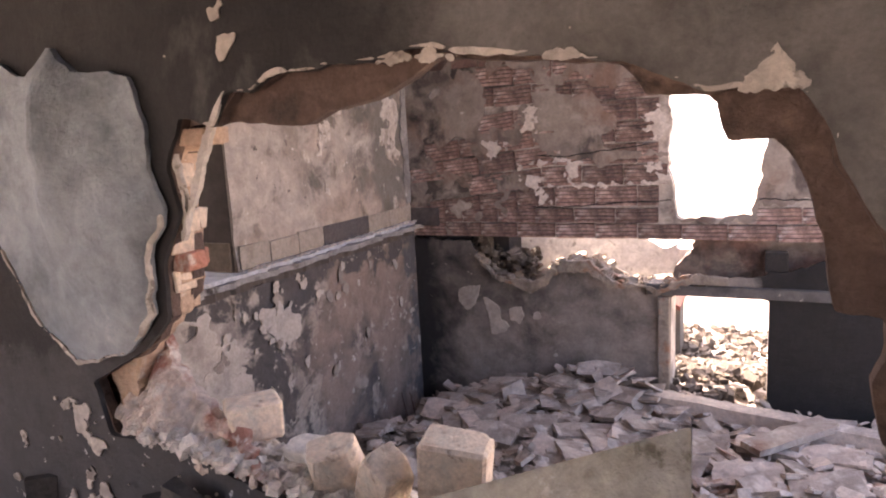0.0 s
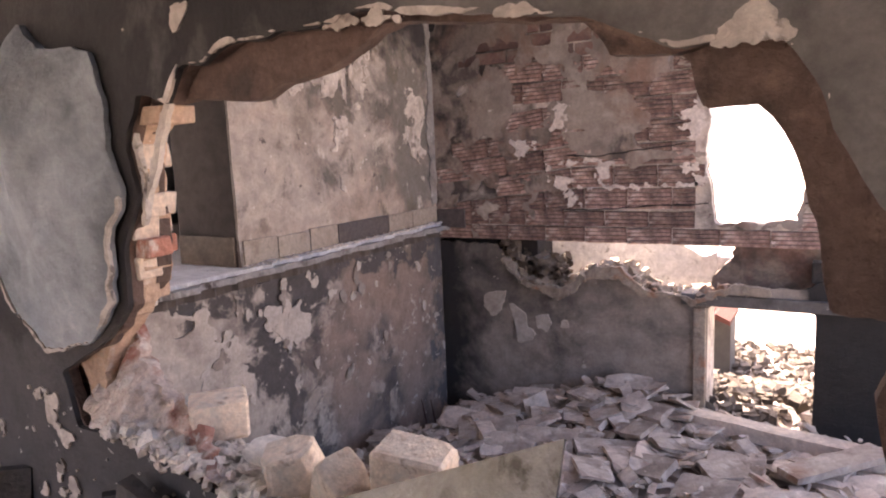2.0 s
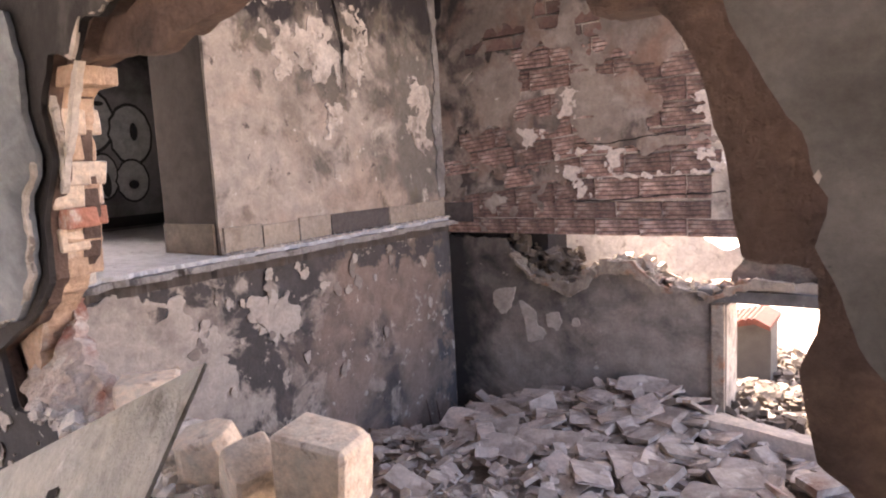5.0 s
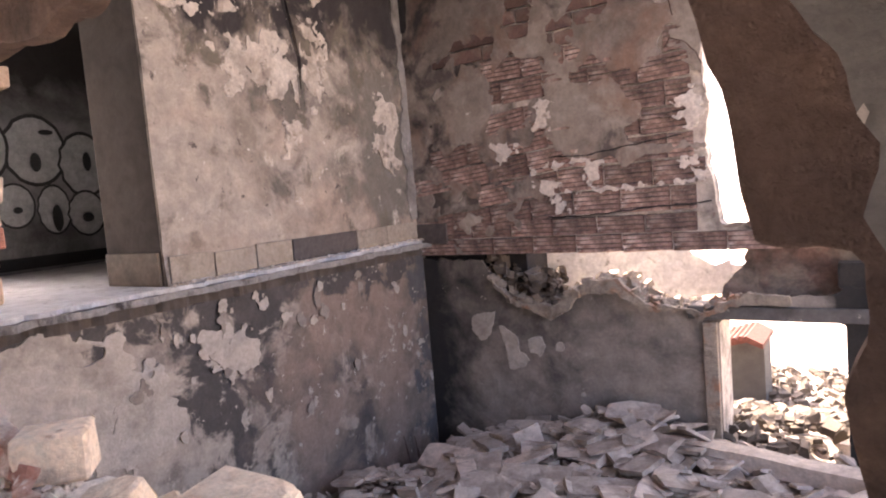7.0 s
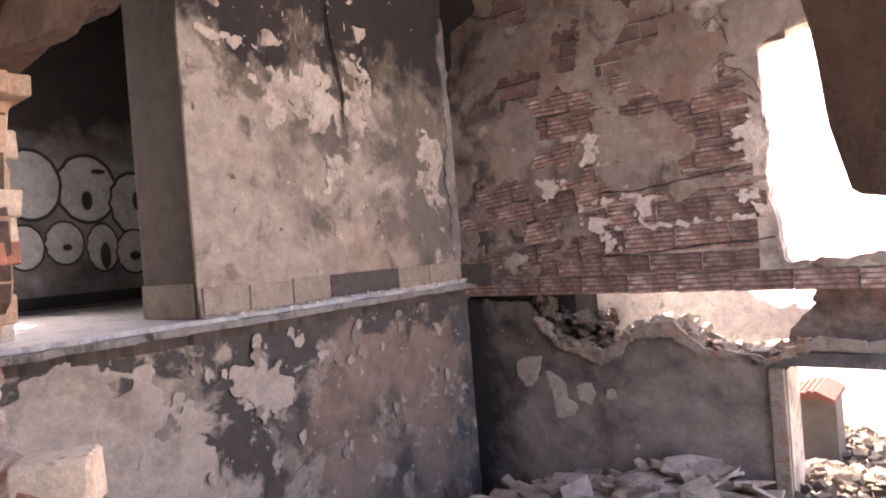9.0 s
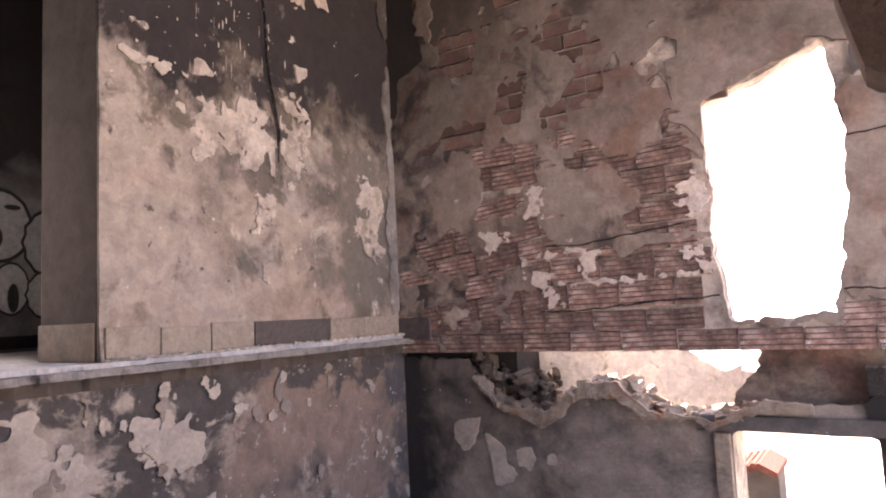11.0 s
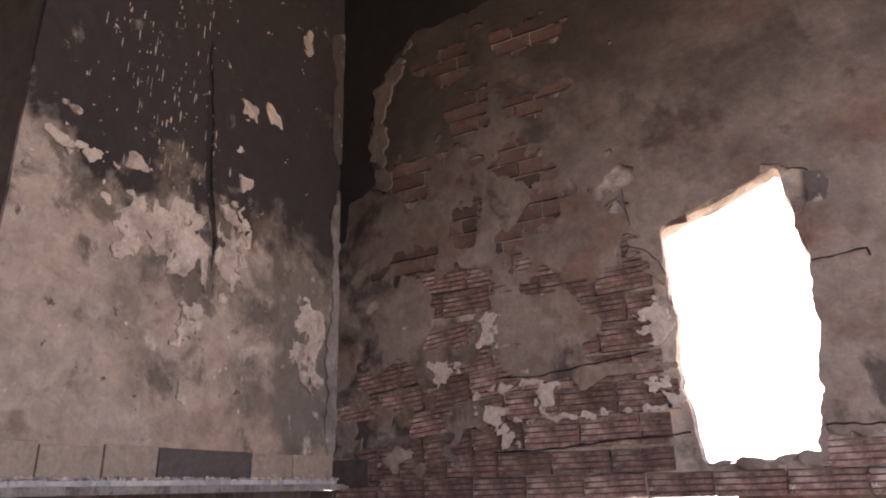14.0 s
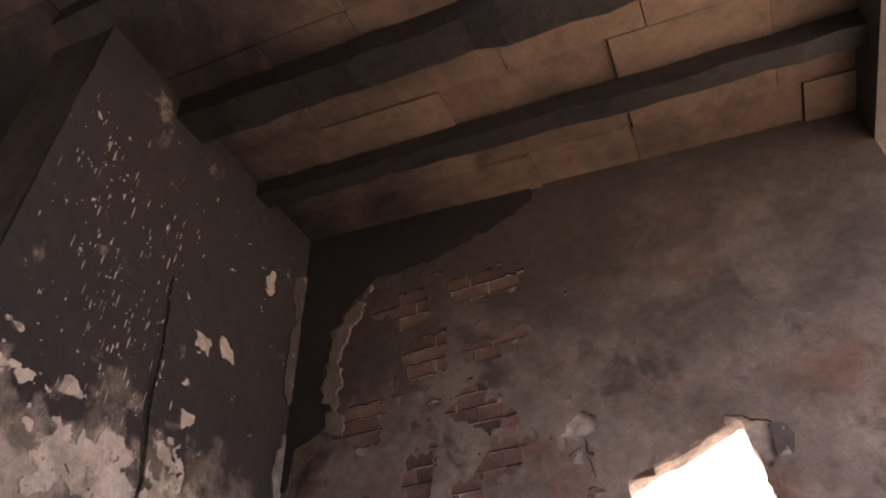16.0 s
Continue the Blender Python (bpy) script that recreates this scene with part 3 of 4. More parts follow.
M["mound"] = material("pinkish_crumbled_mortar", [(0.56, 0.45, 0.38), (0.66, 0.56, 0.48), (0.42, 0.31, 0.25)], 7.0, layers=[
    ((0.36, 0.17, 0.125), 3.2, 0.60, 0.04, None, 2), ((0.72, 0.66, 0.59), 12.0, 0.60, 0.04, None, 5)], bump=1.0)
MOUND = [(.34, -.10), (.42, .0), (.54, .02), (.60, -.08), (.72, -.18), (.90, -.25), (1.04, -.34), (.90, -.40), (.66, -.37), (.45, -.31)]
lay("mortar_mound", sheet(lambda u, v: poly_sd(u, v, MOUND) + 0.03 * fbm(u, v, 10, 3, 4), .30, 1.1, -.44, .06, 0.012, mound, 0.10, relief=0.03), "mound", near_wall, "pinkish crumbled mortar heaped on the sill")

# back wall, upper part: thin hollow-brick leaf with a broken window
WIN = [(1.88, .02), (1.86, .22), (1.83, .45), (1.86, .62), (1.84, .85), (1.84, 1.06), (2.05, 1.13), (2.36, 1.25), (2.40, 1.0), (2.42, .82),
       (2.40, .50), (2.36, .22), (2.33, .05), (2.1, .03)]


def window_field(amp, seed):
    return lambda u, v: -(poly_sd(u, v, WIN) + amp * fbm(u, v, 12.0, seed, 3))


back_up = thing("wall_back_upper", "hollow-brick wall with fallen plaster and a broken window hole", "wall", kind="structure")
lay("mortar_bed", sheet(window_field(0.02, 1), 0.0, ROOM_X, -0.105, TOP, 0.03, on_y(0.0), 0.11), "mortar", back_up)

EXPOSED = ([(.10, -.12), (.13, .06), (.26, .20), (.22, .49), (.40, .60), (.50, .56), (.62, .66), (.66, 1.0), (.80, 1.06), (.95, 1.0), (.95, .62), (.92, .56), (1.04, .53), (1.03, .43),
            (1.19, .405), (1.44, .395), (1.79, .415), (1.9, .40), (1.9, .01), (2.33, .01), (2.36, .13), (ROOM_X, .12), (ROOM_X, -.12)],
           [(1.42, .48), (1.42, .58), (1.54, .60), (1.56, .67), (1.42, .78), (1.58, .92), (1.70, .90), (1.86, .78), (1.9, .45)],
           [(2.3, 1.27), (2.50, 1.22), (2.53, 1.10), (2.38, 1.0)],
           [(1.12, .92), (1.48, .89), (1.48, .80), (1.13, .83)],
           [(.12, .62), (.25, .60), (.24, .45), (.14, .46)],
           [(.68, 1.20), (.74, 1.42), (.92, 1.40), (.90, 1.14)], [(.50, 1.06), (.52, 1.22), (.66, 1.18), (.64, 1.02)],
           [(.39, 1.82), (.63, 1.70), (.58, 1.52), (.31, 1.55), (.34, 1.70)], [(1.08, 2.0), (1.34, 1.95), (1.30, 1.80), (1.09, 1.84)],
           [(1.06, 1.72), (1.22, 1.70), (1.20, 1.54), (1.04, 1.55)], [(.72, 2.05), (.98, 2.10), (1.0, 1.86), (.78, 1.82)], [(.62, 2.38), (.88, 2.46), (.92, 2.26), (.70, 2.18)],
           [(1.05, 2.44), (1.50, 2.36), (1.46, 2.20), (1.08, 2.26)], [(1.16, 1.34), (1.38, 1.36), (1.36, 1.22), (1.14, 1.20)])


def back_plaster(u, v):
    shown = np.max([poly_sd(u, v, p) for p in EXPOSED], axis=0)
    holes = fbm(u, v, 5.0, 2, 4) - 0.36 + 0.08 * (u < 1.3)
    ragged = np.where(v > 1.0, 0.075, 0.05)
    f = -np.maximum(shown + ragged * fbm(u, v, 7.0, 3, 5) + 0.03 * fbm(u, v, 24.0, 1, 3), np.where(u < 1.75, holes, -1))
    islands = np.where((v < 1.05) & (u < 0.95), fbm(u, v, 6.5, 1, 4) - 0.27, -1)
    return np.minimum(np.maximum(f, islands), window_field(0.03, 4)(u, v))


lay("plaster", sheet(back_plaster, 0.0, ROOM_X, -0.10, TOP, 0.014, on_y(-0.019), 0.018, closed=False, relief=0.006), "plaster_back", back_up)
# ragged dark patch up the corner and along the wall top
blob("soot_stain", [(.0, 1.33), (.05, 1.33), (.07, 1.56), (.27, 1.64), (.22, 1.90), (.25, 2.28), (.40, 2.50), (.55, 2.62), (.90, 2.62), (1.35, 2.74), (1.6, 2.86), (1.6, 3.2), (.0, 3.2)], on_y(-0.034), "soot_and_shade", back_up, 0.03, 0.015)
blob("plaster_edge", [(.28, 1.64), (.23, 1.90), (.26, 2.28), (.41, 2.50), (.50, 2.55), (.46, 2.44), (.37, 2.24), (.33, 1.95), (.37, 1.74), (.34, 1.62)], on_y(-0.040), "edge_coat", back_up, 0.11, 0.010, 0.018, 3, 7.0)
for k, pts in enumerate(([(.61, .55), (.71, .57), (.77, .50), (.72, .47), (.63, .46)], [(.95, .79), (1.0, .73), (.98, .66), (.93, .61), (.90, .62), (.94, .70)], [(.87, .35), (.95, .37), (1.02, .26), (1.06, .13), (1.0, .12), (.92, .25)],
                         [(1.71, .70), (1.78, .72), (1.84, .62), (1.80, .55), (1.70, .57)], [(1.72, .35), (1.79, .36), (1.84, .29), (1.75, .27)], [(1.20, .38), (1.27, .39), (1.27, .30), (1.20, .29)],
                         [(.93, .40), (1.19, .425), (1.19, .405), (.93, .38)], [(1.05, .245), (1.8, .265), (1.8, .252), (1.05, .235)], [(.30, .07), (.42, .16), (.50, .12), (.38, .03)])):
    blob("mortar_smear", pts, on_y(-0.024), "lime_dust" if k < 8 else "tan_light", back_up, 0.10 if k < 6 else 0.04, 0.006, 0.016, k, 26.0)


blob("soot_stain", [(2.455, 1.20), (2.52, 1.19), (2.545, 1.13), (2.52, 1.06), (2.46, 1.05)], on_y(-0.0225), "grey_coat", back_up, 0.008, 0.008, 0.002)
for k, pts in enumerate(([(.95, -.019, .105), (1.15, -.021, .10), (1.35, -.021, .115), (1.5, -.021, .13), (1.86, -.021, .145)], [(2.36, -.022, .15), (2.6, -.022, .14), (2.95, -.022, .15)],
                         [(2.42, -.024, .80), (2.52, -.026, .81), (2.62, -.024, .82), (2.63, -.024, .79)], [(1.0, -.021, .45), (1.2, -.021, .44), (1.45, -.021, .47), (1.72, -.021, .50)])):
    strand("crack", pts, 0.0042, "soot_and_shade", back_up, seed=50 + k, jitter=.004)


def grooved_brick(length, height, seed, ribs=5):
    """Face of a hollow brick: horizontal ribs with sunk grooves; no ribs: a plain chipped face."""
    rng = random.Random(seed)
    v, prof = [], [(0.0, -height / 2)]
    for k in range(max(1, ribs)):
        n = max(1, ribs)
        z0, z1 = -height / 2 + height * k / n, -height / 2 + height * (k + 1) / n
        d = rng.uniform(0.010, 0.017)
        sunk = 0.008 if ribs else d
        prof += [(d, z0 + 0.001), (d, z1 - rng.uniform(.005, .008)), (sunk, z1 - 0.0045), (sunk, z1 - 0.0008)]
    prof.append((0.0, height / 2))
    for k, x in enumerate((-length / 2, -length * .2, length * .17, length / 2)):
        sway = rng.uniform(-.002, .002)
        v += [(x + rng.uniform(-.005, .005), -d * rng.uniform(.85, 1.1) - sway, z + rng.uniform(-.0012, .0012)) for d, z in prof]
    m = len(prof)
    f = [(c * m + i, (c + 1) * m + i, (c + 1) * m + i + 1, c * m + i + 1) for c in range(3) for i in range(m - 1)]
    f += [tuple(reversed(range(m))), tuple(range(3 * m, 4 * m))]
    me = bpy.data.meshes.new("brick")
    me.from_pydata(v, [], f)
    me.materials.append(M["brick_hollow"] if ribs else M["brick_dim"])
    me.materials.append(M["groove"])
    for i, p in enumerate(me.polygons):
        if ribs and i < 3 * (m - 1) and (i % (m - 1)) % 4 in (3, 0):
            p.material_index = 1
    return me


GROOVED = [grooved_brick(.262, .128, i) for i in range(5)]
GROOVED_HALF = [grooved_brick(.125, .128, 10 + i) for i in range(3)]
GROOVED_LOW = [grooved_brick(.262, .098, 20 + i, 4) for i in range(4)]
PLAIN = [grooved_brick(.22, .075, 30 + i, 0) for i in range(4)]
# back wall, lower part: thick, ragged along the top, with a doorway
LOWTOP = [(0.0, -.12), (.45, -.15), (.56, -.30), (.67, -.40), (.92, -.42), (1.05, -.36), (1.17, -.29), (1.33, -.28), (1.40, -.34), (1.48, -.40),
          (1.76, -.44), (1.9, -.40), (2.02, -.36), (2.4, -.33), (2.8, -.2), (3.0, -.11), (ROOM_X, -.11)]
DOOR = (1.85, 2.43, -.48)


def low_back(u, v):
    top = np.interp(u, [p[0] for p in LOWTOP], [p[1] for p in LOWTOP]) + 0.045 * fbm(u, v, 11, 1, 5)
    door = np.minimum(np.minimum(u - DOOR[0], DOOR[1] - u), DOOR[2] + 0.008 * fbm(u, v, 9, 2, 3) - v)
    return np.minimum(top - v, -door)


back_low = thing("wall_back_lower", "dark mottled lower wall with a ragged top and doorway", "wall", kind="structure")
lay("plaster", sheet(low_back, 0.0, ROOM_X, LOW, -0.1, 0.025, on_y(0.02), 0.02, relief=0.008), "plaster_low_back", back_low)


def low_core(u, v):
    return np.minimum(low_back(u, v), low_back(u, v + 0.035 + 0.05 * fbm(u, v, 6, 4, 3)))


lay("masonry", sheet(low_core, 0.0, ROOM_X, LOW, -0.1, 0.03, on_y(0.04), 0.26), "mortar", back_low)

# crumbling lip along the top of the lower wall, and what closes the gap above it
def lip_field(u, v):
    top = np.interp(u, [p[0] for p in LOWTOP], [p[1] for p in LOWTOP]) + 0.045 * fbm(u, v, 11, 1, 5)
    return np.minimum(np.minimum(top + 0.012 - v, v - top + 0.035 + 0.08 * fbm(u, u * 0, 5, 2, 4)), np.minimum(u - 0.5, 2.2 - u))


lay("plaster_lip", sheet(lip_field, 0.45, 2.25, -0.6, -0.1, 0.015, on_y(-0.025), 0.044, relief=0.012), "lip", back_low)
for k, pts in enumerate(([(.55, -.57), (.66, -.60), (.69, -.71), (.74, -.77), (.71, -.82), (.60, -.83), (.57, -.71)], [(.73, -.64), (.84, -.61), (.86, -.68), (.81, -.74), (.76, -.71)],
                         [(.92, -.66), (.96, -.65), (.97, -.69), (.92, -.70)], [(.37, -.51), (.52, -.47), (.48, -.61), (.40, -.67), (.35, -.60)])):
    blob("pale_patch", pts, on_y(0.008), "tan_light", back_low, 0.03, 0.008, 0.008, k)
cavity = thing("wall_cavity", "remains of the next room behind the gap in the wall", "wall", kind="structure")
# black boxes fill the hollow behind the gap, standing in for its shade
box("masonry", 0.0, 0.70, 0.30, 0.55, -0.7, -0.02, "soot_and_shade", cavity)
box("masonry", 0.001, 0.46, 0.05, 0.298, -0.45, -0.108, "soot_and_shade", cavity)
box("masonry", 0.46, 0.72, 0.115, 0.298, -0.30, -0.03, "soot_and_shade", cavity)
lay("masonry", sheet(lambda u, v: np.minimum(u - 1.90 - 0.35 * np.clip(v + .30, 0, .2) + 0.10 * fbm(u, v, 7, 3, 4), -0.108 - v), 1.75, ROOM_X, -0.40, -0.10, 0.015, on_y(0.14), 0.15, relief=0.02), "brick_dim", cavity)
# added white block, its pale colour standing in for sky glare
box("masonry", 1.843, 2.02, 0.45, 0.57, -0.47, -0.25, "lime", cavity)
lay("whitewashed_wall", sheet(lambda u, v: np.interp(u, [.6, 1.3, 1.42, 1.6, 1.75, 1.84], [.09, .08, -.08, -.15, -.24, -.22]) + 0.05 * fbm(u, v, 10, 2, 4) - v,
                              0.6, 1.84, -0.47, 0.1, 0.02, on_y(0.45), 0.12), "lime", cavity, "peeling whitewashed wall in daylight")
rng = random.Random(8)
# black block standing in for a shaded hole in the masonry
for x in (2.40,):
    box("joist_stub", x, x + 0.13, 0.05, 0.32, -0.32 + rng.uniform(0, .03), -0.19, "charred", cavity, 0.01)
door_1 = thing("door_1", "doorway with a bare plaster jamb and burnt timber lintel", "doorway", kind="structure")
box("jamb", 1.775, 1.846, -0.012, 0.30, -1.4, -0.49, "lip", door_1, 0.006)
box("lintel", 1.70, 2.9, -0.008, 0.31, -0.475, -0.405, "grey_coat", door_1, 0.008)

# left wall, upper part, ends in a jamb
JAMB_Y, LW = -1.91, 0.42
left_up = thing("wall_left_upper", "ochre plastered wall stained with soot, ending in a jamb", "wall", kind="structure")
box("masonry", -LW, -0.018, JAMB_Y + 0.012, 0.11, 0.0, TOP, "mortar", left_up)
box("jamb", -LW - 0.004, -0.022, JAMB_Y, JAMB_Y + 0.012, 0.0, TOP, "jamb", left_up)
CRACK = [(-1.10, 2.10), (-1.09, 1.9), (-1.05, 1.6), (-1.03, 1.35), (-0.985, 1.10), (-0.965, 0.95), (-0.95, 0.78)]


def left_field(u, v):
    cu = np.interp(v, [p[1] for p in reversed(CRACK)], [p[0] for p in reversed(CRACK)])
    w = 0.020 * np.clip((v - 0.74) / 0.5, 0, 1) * np.clip((2.15 - v) / 0.3, 0, 1) + 0.006 * fbm(u, v, 20, 2, 3)
    crack = np.where((v > 0.76) & (v < 2.12), w - np.abs(u - cu - 0.02 * fbm(u, v, 9, 3, 3)), -1)
    return np.minimum(-crack, 0.30 + 0.35 * fbm(u, v, 3.2, 1, 5))


lay("plaster", sheet(left_field, JAMB_Y, 0.0, 0.0, TOP, 0.018, on_x(0.0), 0.018, closed=False, relief=0.012), "plaster_left", left_up)

for k, pts in enumerate(([(-1.54, 1.07), (-1.41, 1.07), (-1.17, 1.17), (-1.03, 1.13), (-1.03, .89), (-1.13, .84), (-1.26, .94), (-1.38, .93), (-1.45, .91), (-1.51, .99)],
                         [(-.93, 1.21), (-.80, 1.27), (-.77, 1.01), (-.85, .88), (-.91, .81), (-.93, .92)], [(-1.81, 1.27), (-1.73, 1.25), (-1.66, 1.25), (-1.72, 1.19), (-1.78, 1.22)],
                         [(-1.66, 1.22), (-1.62, 1.27), (-1.57, 1.27), (-1.56, 1.20), (-1.64, 1.18)], [(-1.54, 1.28), (-1.46, 1.32), (-1.37, 1.26), (-1.51, 1.21)],
                         [(-1.77, 1.39), (-1.72, 1.40), (-1.66, 1.38), (-1.73, 1.36)], [(-.86, 1.87), (-.76, 1.86), (-.75, 1.78), (-.83, 1.76)], [(-.70, 1.95), (-.59, 1.91), (-.57, 1.84), (-.66, 1.83)],
                         [(-.30, .88), (-.16, .92), (-.15, .60), (-.16, .45), (-.30, .46), (-.39, .58)], [(-1.11, .43), (-1.06, .39), (-1.06, .32), (-1.11, .32)],
                         [(-1.16, .77), (-1.05, .76), (-1.03, .57), (-1.12, .57)], [(-.84, 1.45), (-.76, 1.45), (-.82, 1.38)], [(-.42, 2.52), (-.36, 2.60), (-.34, 2.42), (-.40, 2.40)])):
    blob("pale_patch", pts, on_x(0.006), "pale_plaster", left_up, 0.16 if k in (0, 1, 8, 10) else 0.04, 0.008, 0.011, k, 15.0)
# black sheet behind the crack paints in the shade inside it
blob("crack_depth", [(-1.16, 2.12), (-1.02, 2.12), (-.97, 1.5), (-.90, .75), (-1.0, .75), (-1.1, 1.6)], on_x(-0.0165), "soot_and_shade", left_up, 0.0, 0.03, 0.001)
M["cove"] = material("smooth_grey_corner_render", [(0.23, 0.21, 0.195), (0.30, 0.28, 0.26), (0.16, 0.145, 0.135)], 3.0, layers=[
    ((0.075, 0.066, 0.06), 2.4, 0.66, 0.10, ("Z", 0.9, 1.9, 0.30), 2), ((0.55, 0.51, 0.47), 7.0, 0.66, 0.04, None, 5)])
blob("corner_render", [(-.085, .12), (-.008, .12), (-.008, 2.70), (-.04, 2.78), (-.13, 2.70), (-.10, 1.6)], on_x(0.012), "cove", left_up, 0.09, 0.012, 0.010, 5, 5.0)
rng = random.Random(21)
flecks = bmesh.new()
for _ in range(230):
    cy, cz = ((-1.5, 1.9), (-1.25, 2.2), (-1.7, 2.3), (-1.35, 1.55), (-1.1, 1.5))[rng.randrange(5)]
    y, z = rng.gauss(cy, .14), rng.gauss(cz, .22)
    if not (-1.88 < y < -.5 and 1.2 < z < 2.85):
        continue
    w, h = rng.uniform(.0015, .006), .004 + .05 * rng.random() ** 2.5
    q = [(0.0095, y + w * math.cos(a) * rng.uniform(.5, 1), z + h * math.sin(a) * rng.uniform(.5, 1)) for a in (0, 1.0, 2.1, 3.1, 4.2, 5.2)]
    flecks.faces.new([flecks.verts.new(p) for p in q])
lay("plaster_flecks", (lambda me: (flecks.to_mesh(me), flecks.free(), me)[2])(bpy.data.meshes.new("flecks")), "pale_plaster", left_up)

# skirting tiles on the upper floor
skirt = thing("baseboard", "beige ceramic skirting tiles, two of them burnt dark", "skirting", kind="structure")
for y0, y1, mat in ((-1.895, -1.66, "tile"), (-1.655, -1.41, "tile"), (-1.405, -1.165, "tile"), (-1.16, -.645, "tile_dark"), (-.64, -.36, "tile"), (-.355, -.03, "tile")):
    ob = box("tile", 0.0, 0.014, y0, y1 - 0.002, 0.002, 0.118 + rng.uniform(-.004, .004), mat, skirt, 0.003)
    ob.rotation_euler = (rng.uniform(-.006, .006), 0, 0)
box("tile", 0.015, 0.24, -0.042, -0.026, -0.03, 0.10, "tile_dark", skirt, 0.003)
box("tile", -LW, -0.03, JAMB_Y - 0.014, JAMB_Y - 0.001, 0.002, 0.15, "tile_brown", skirt, 0.003)

# left wall, lower part
left_low = thing("wall_left_lower", "lower wall with flaking grey and ochre plaster", "wall", kind="structure")
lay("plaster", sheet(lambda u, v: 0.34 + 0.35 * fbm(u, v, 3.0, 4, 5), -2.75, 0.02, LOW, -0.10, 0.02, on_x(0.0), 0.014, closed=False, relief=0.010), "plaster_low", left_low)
box("masonry", -0.42, -0.014, BACK, 0.3, LOW, -0.10, "mortar", left_low)

for k, pts in enumerate(([(-1.77, -.23), (-1.63, -.21), (-1.47, -.30), (-1.45, -.44), (-1.56, -.49), (-1.69, -.41), (-1.77, -.36)], [(-1.96, -.23), (-1.91, -.21), (-1.88, -.25), (-1.92, -.29)],
                         [(-2.66, -.10), (-2.48, -.11), (-2.21, -.20), (-2.05, -.31), (-1.90, -.54), (-2.02, -.75), (-2.37, -.70), (-2.50, -.55), (-2.69, -.5)])):
    blob("pale_patch", pts, on_x(0.010), "tan_light", left_low, 0.12, 0.010, 0.008, k, 10.0)

rng = random.Random(61)
for k in range(46):
    cy, cz = rng.choice(((-1.95, -.25), (-1.75, -.22), (-1.55, -.2), (-1.2, -.2), (-2.1, -.5), (-1.9, -.6), (-.9, -.25), (-.35, -.35), (-.12, -.55), (-1.6, -.4), (-.7, -.7), (-1.2, -.75)))
    cy, cz = min(-.04, rng.gauss(cy, .12)), min(-.14, rng.gauss(cz, .10))
    r = rng.uniform(.008, .034)
    pts = [(cy + r * rng.uniform(.6, 1.2) * math.cos(a), cz + r * rng.uniform(.7, 1.6) * math.sin(a)) for a in (0, .9, 1.8, 2.7, 3.6, 4.5, 5.4)]
    blob("pale_patch", pts, on_x(0.0125 + 0.00012 * k), rng.choice(("tan_light", "tan_coat", "tan_light")), left_low, 0.04, 0.005, 0.003, k, 26.0)

# upper floor slab with its broken edge
slab = thing("floor_upper", "upper floor slab broken off along a ragged edge", "floor", kind="structure")


def edge_field(off, amp, seed):
    return lambda u, v: off + amp * fbm(u * 0 + v, v, 9, seed, 4) + 0.3 * amp * fbm(u, v, 30, seed, 2) - u


def flat(z):
    return lambda u, v, d: (u, v, z - d)


# lowest layer is recessed and dark, painting in the shadow under the edge
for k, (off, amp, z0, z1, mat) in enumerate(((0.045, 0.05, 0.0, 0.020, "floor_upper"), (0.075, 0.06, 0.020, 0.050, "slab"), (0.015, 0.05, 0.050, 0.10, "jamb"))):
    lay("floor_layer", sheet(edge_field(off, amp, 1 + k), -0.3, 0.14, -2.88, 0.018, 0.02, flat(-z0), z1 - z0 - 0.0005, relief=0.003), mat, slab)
box("floor_layer", -3.2, -0.3, -2.89, 0.3, -0.10, 0.0, "floor_upper", slab)

# side room with the painted wall
side = thing("wall_side_room", "grey wall of the side room covered in spray-painted bubbles", "wall", kind="structure")
box("plaster", -2.30, -2.15, -2.0, 0.3, 0.0, TOP, "dark_room", side)
box("plaster", -2.30, -2.15, BACK, -2.0, 2.1, TOP, "dark_room", side)
box("plaster", -2.30, -2.15, BACK, -2.0, -0.1, 0.25, "dark_room", side)
box("wall_side_end", -2.15, -LW - 0.004, 0.12, 0.3, 0.0, TOP, "dark_room", kind="structure", label="dark end wall of the side room", category="wall")


def disc(y, z, r, mat, lift, squash=1.0, hole=0.0):
    bm = bmesh.new()
    n = 26
    outer = [bm.verts.new((-2.15 + lift, y + r * math.cos(2 * math.pi * i / n) * (1 + .05 * math.sin(3 * i)), z + squash * r * math.sin(2 * math.pi * i / n))) for i in range(n)]
    if hole:
        inner = [bm.verts.new((-2.15 + lift, y + (v.co.y - y) * hole, z + (v.co.z - z) * hole)) for v in outer]
        for i in range(n):
            bm.faces.new((outer[i], outer[(i + 1) % n], inner[(i + 1) % n], inner[i]))
    else:
        bm.faces.new(outer)
    part("painted_shape", bm, mat, side)


for k, (y, z, r, sq) in enumerate(((-1.47, .44, .125, 1.15), (-1.22, .40, .11, 1.5), (-1.30, .80, .20, 1.15), (-1.66, .82, .19, 1.2), (-.98, .70, .17, 1.3), (-1.00, .36, .13, 1.2), (-1.72, .42, .12, 1.2), (-1.95, .6, .16, 1.3))):
    disc(y, z, r, "paint_grey", 0.004 + 0.001 * k, sq)
    disc(y, z, r * 1.05, "paint_black", 0.0045 + 0.001 * k, sq, 0.90)
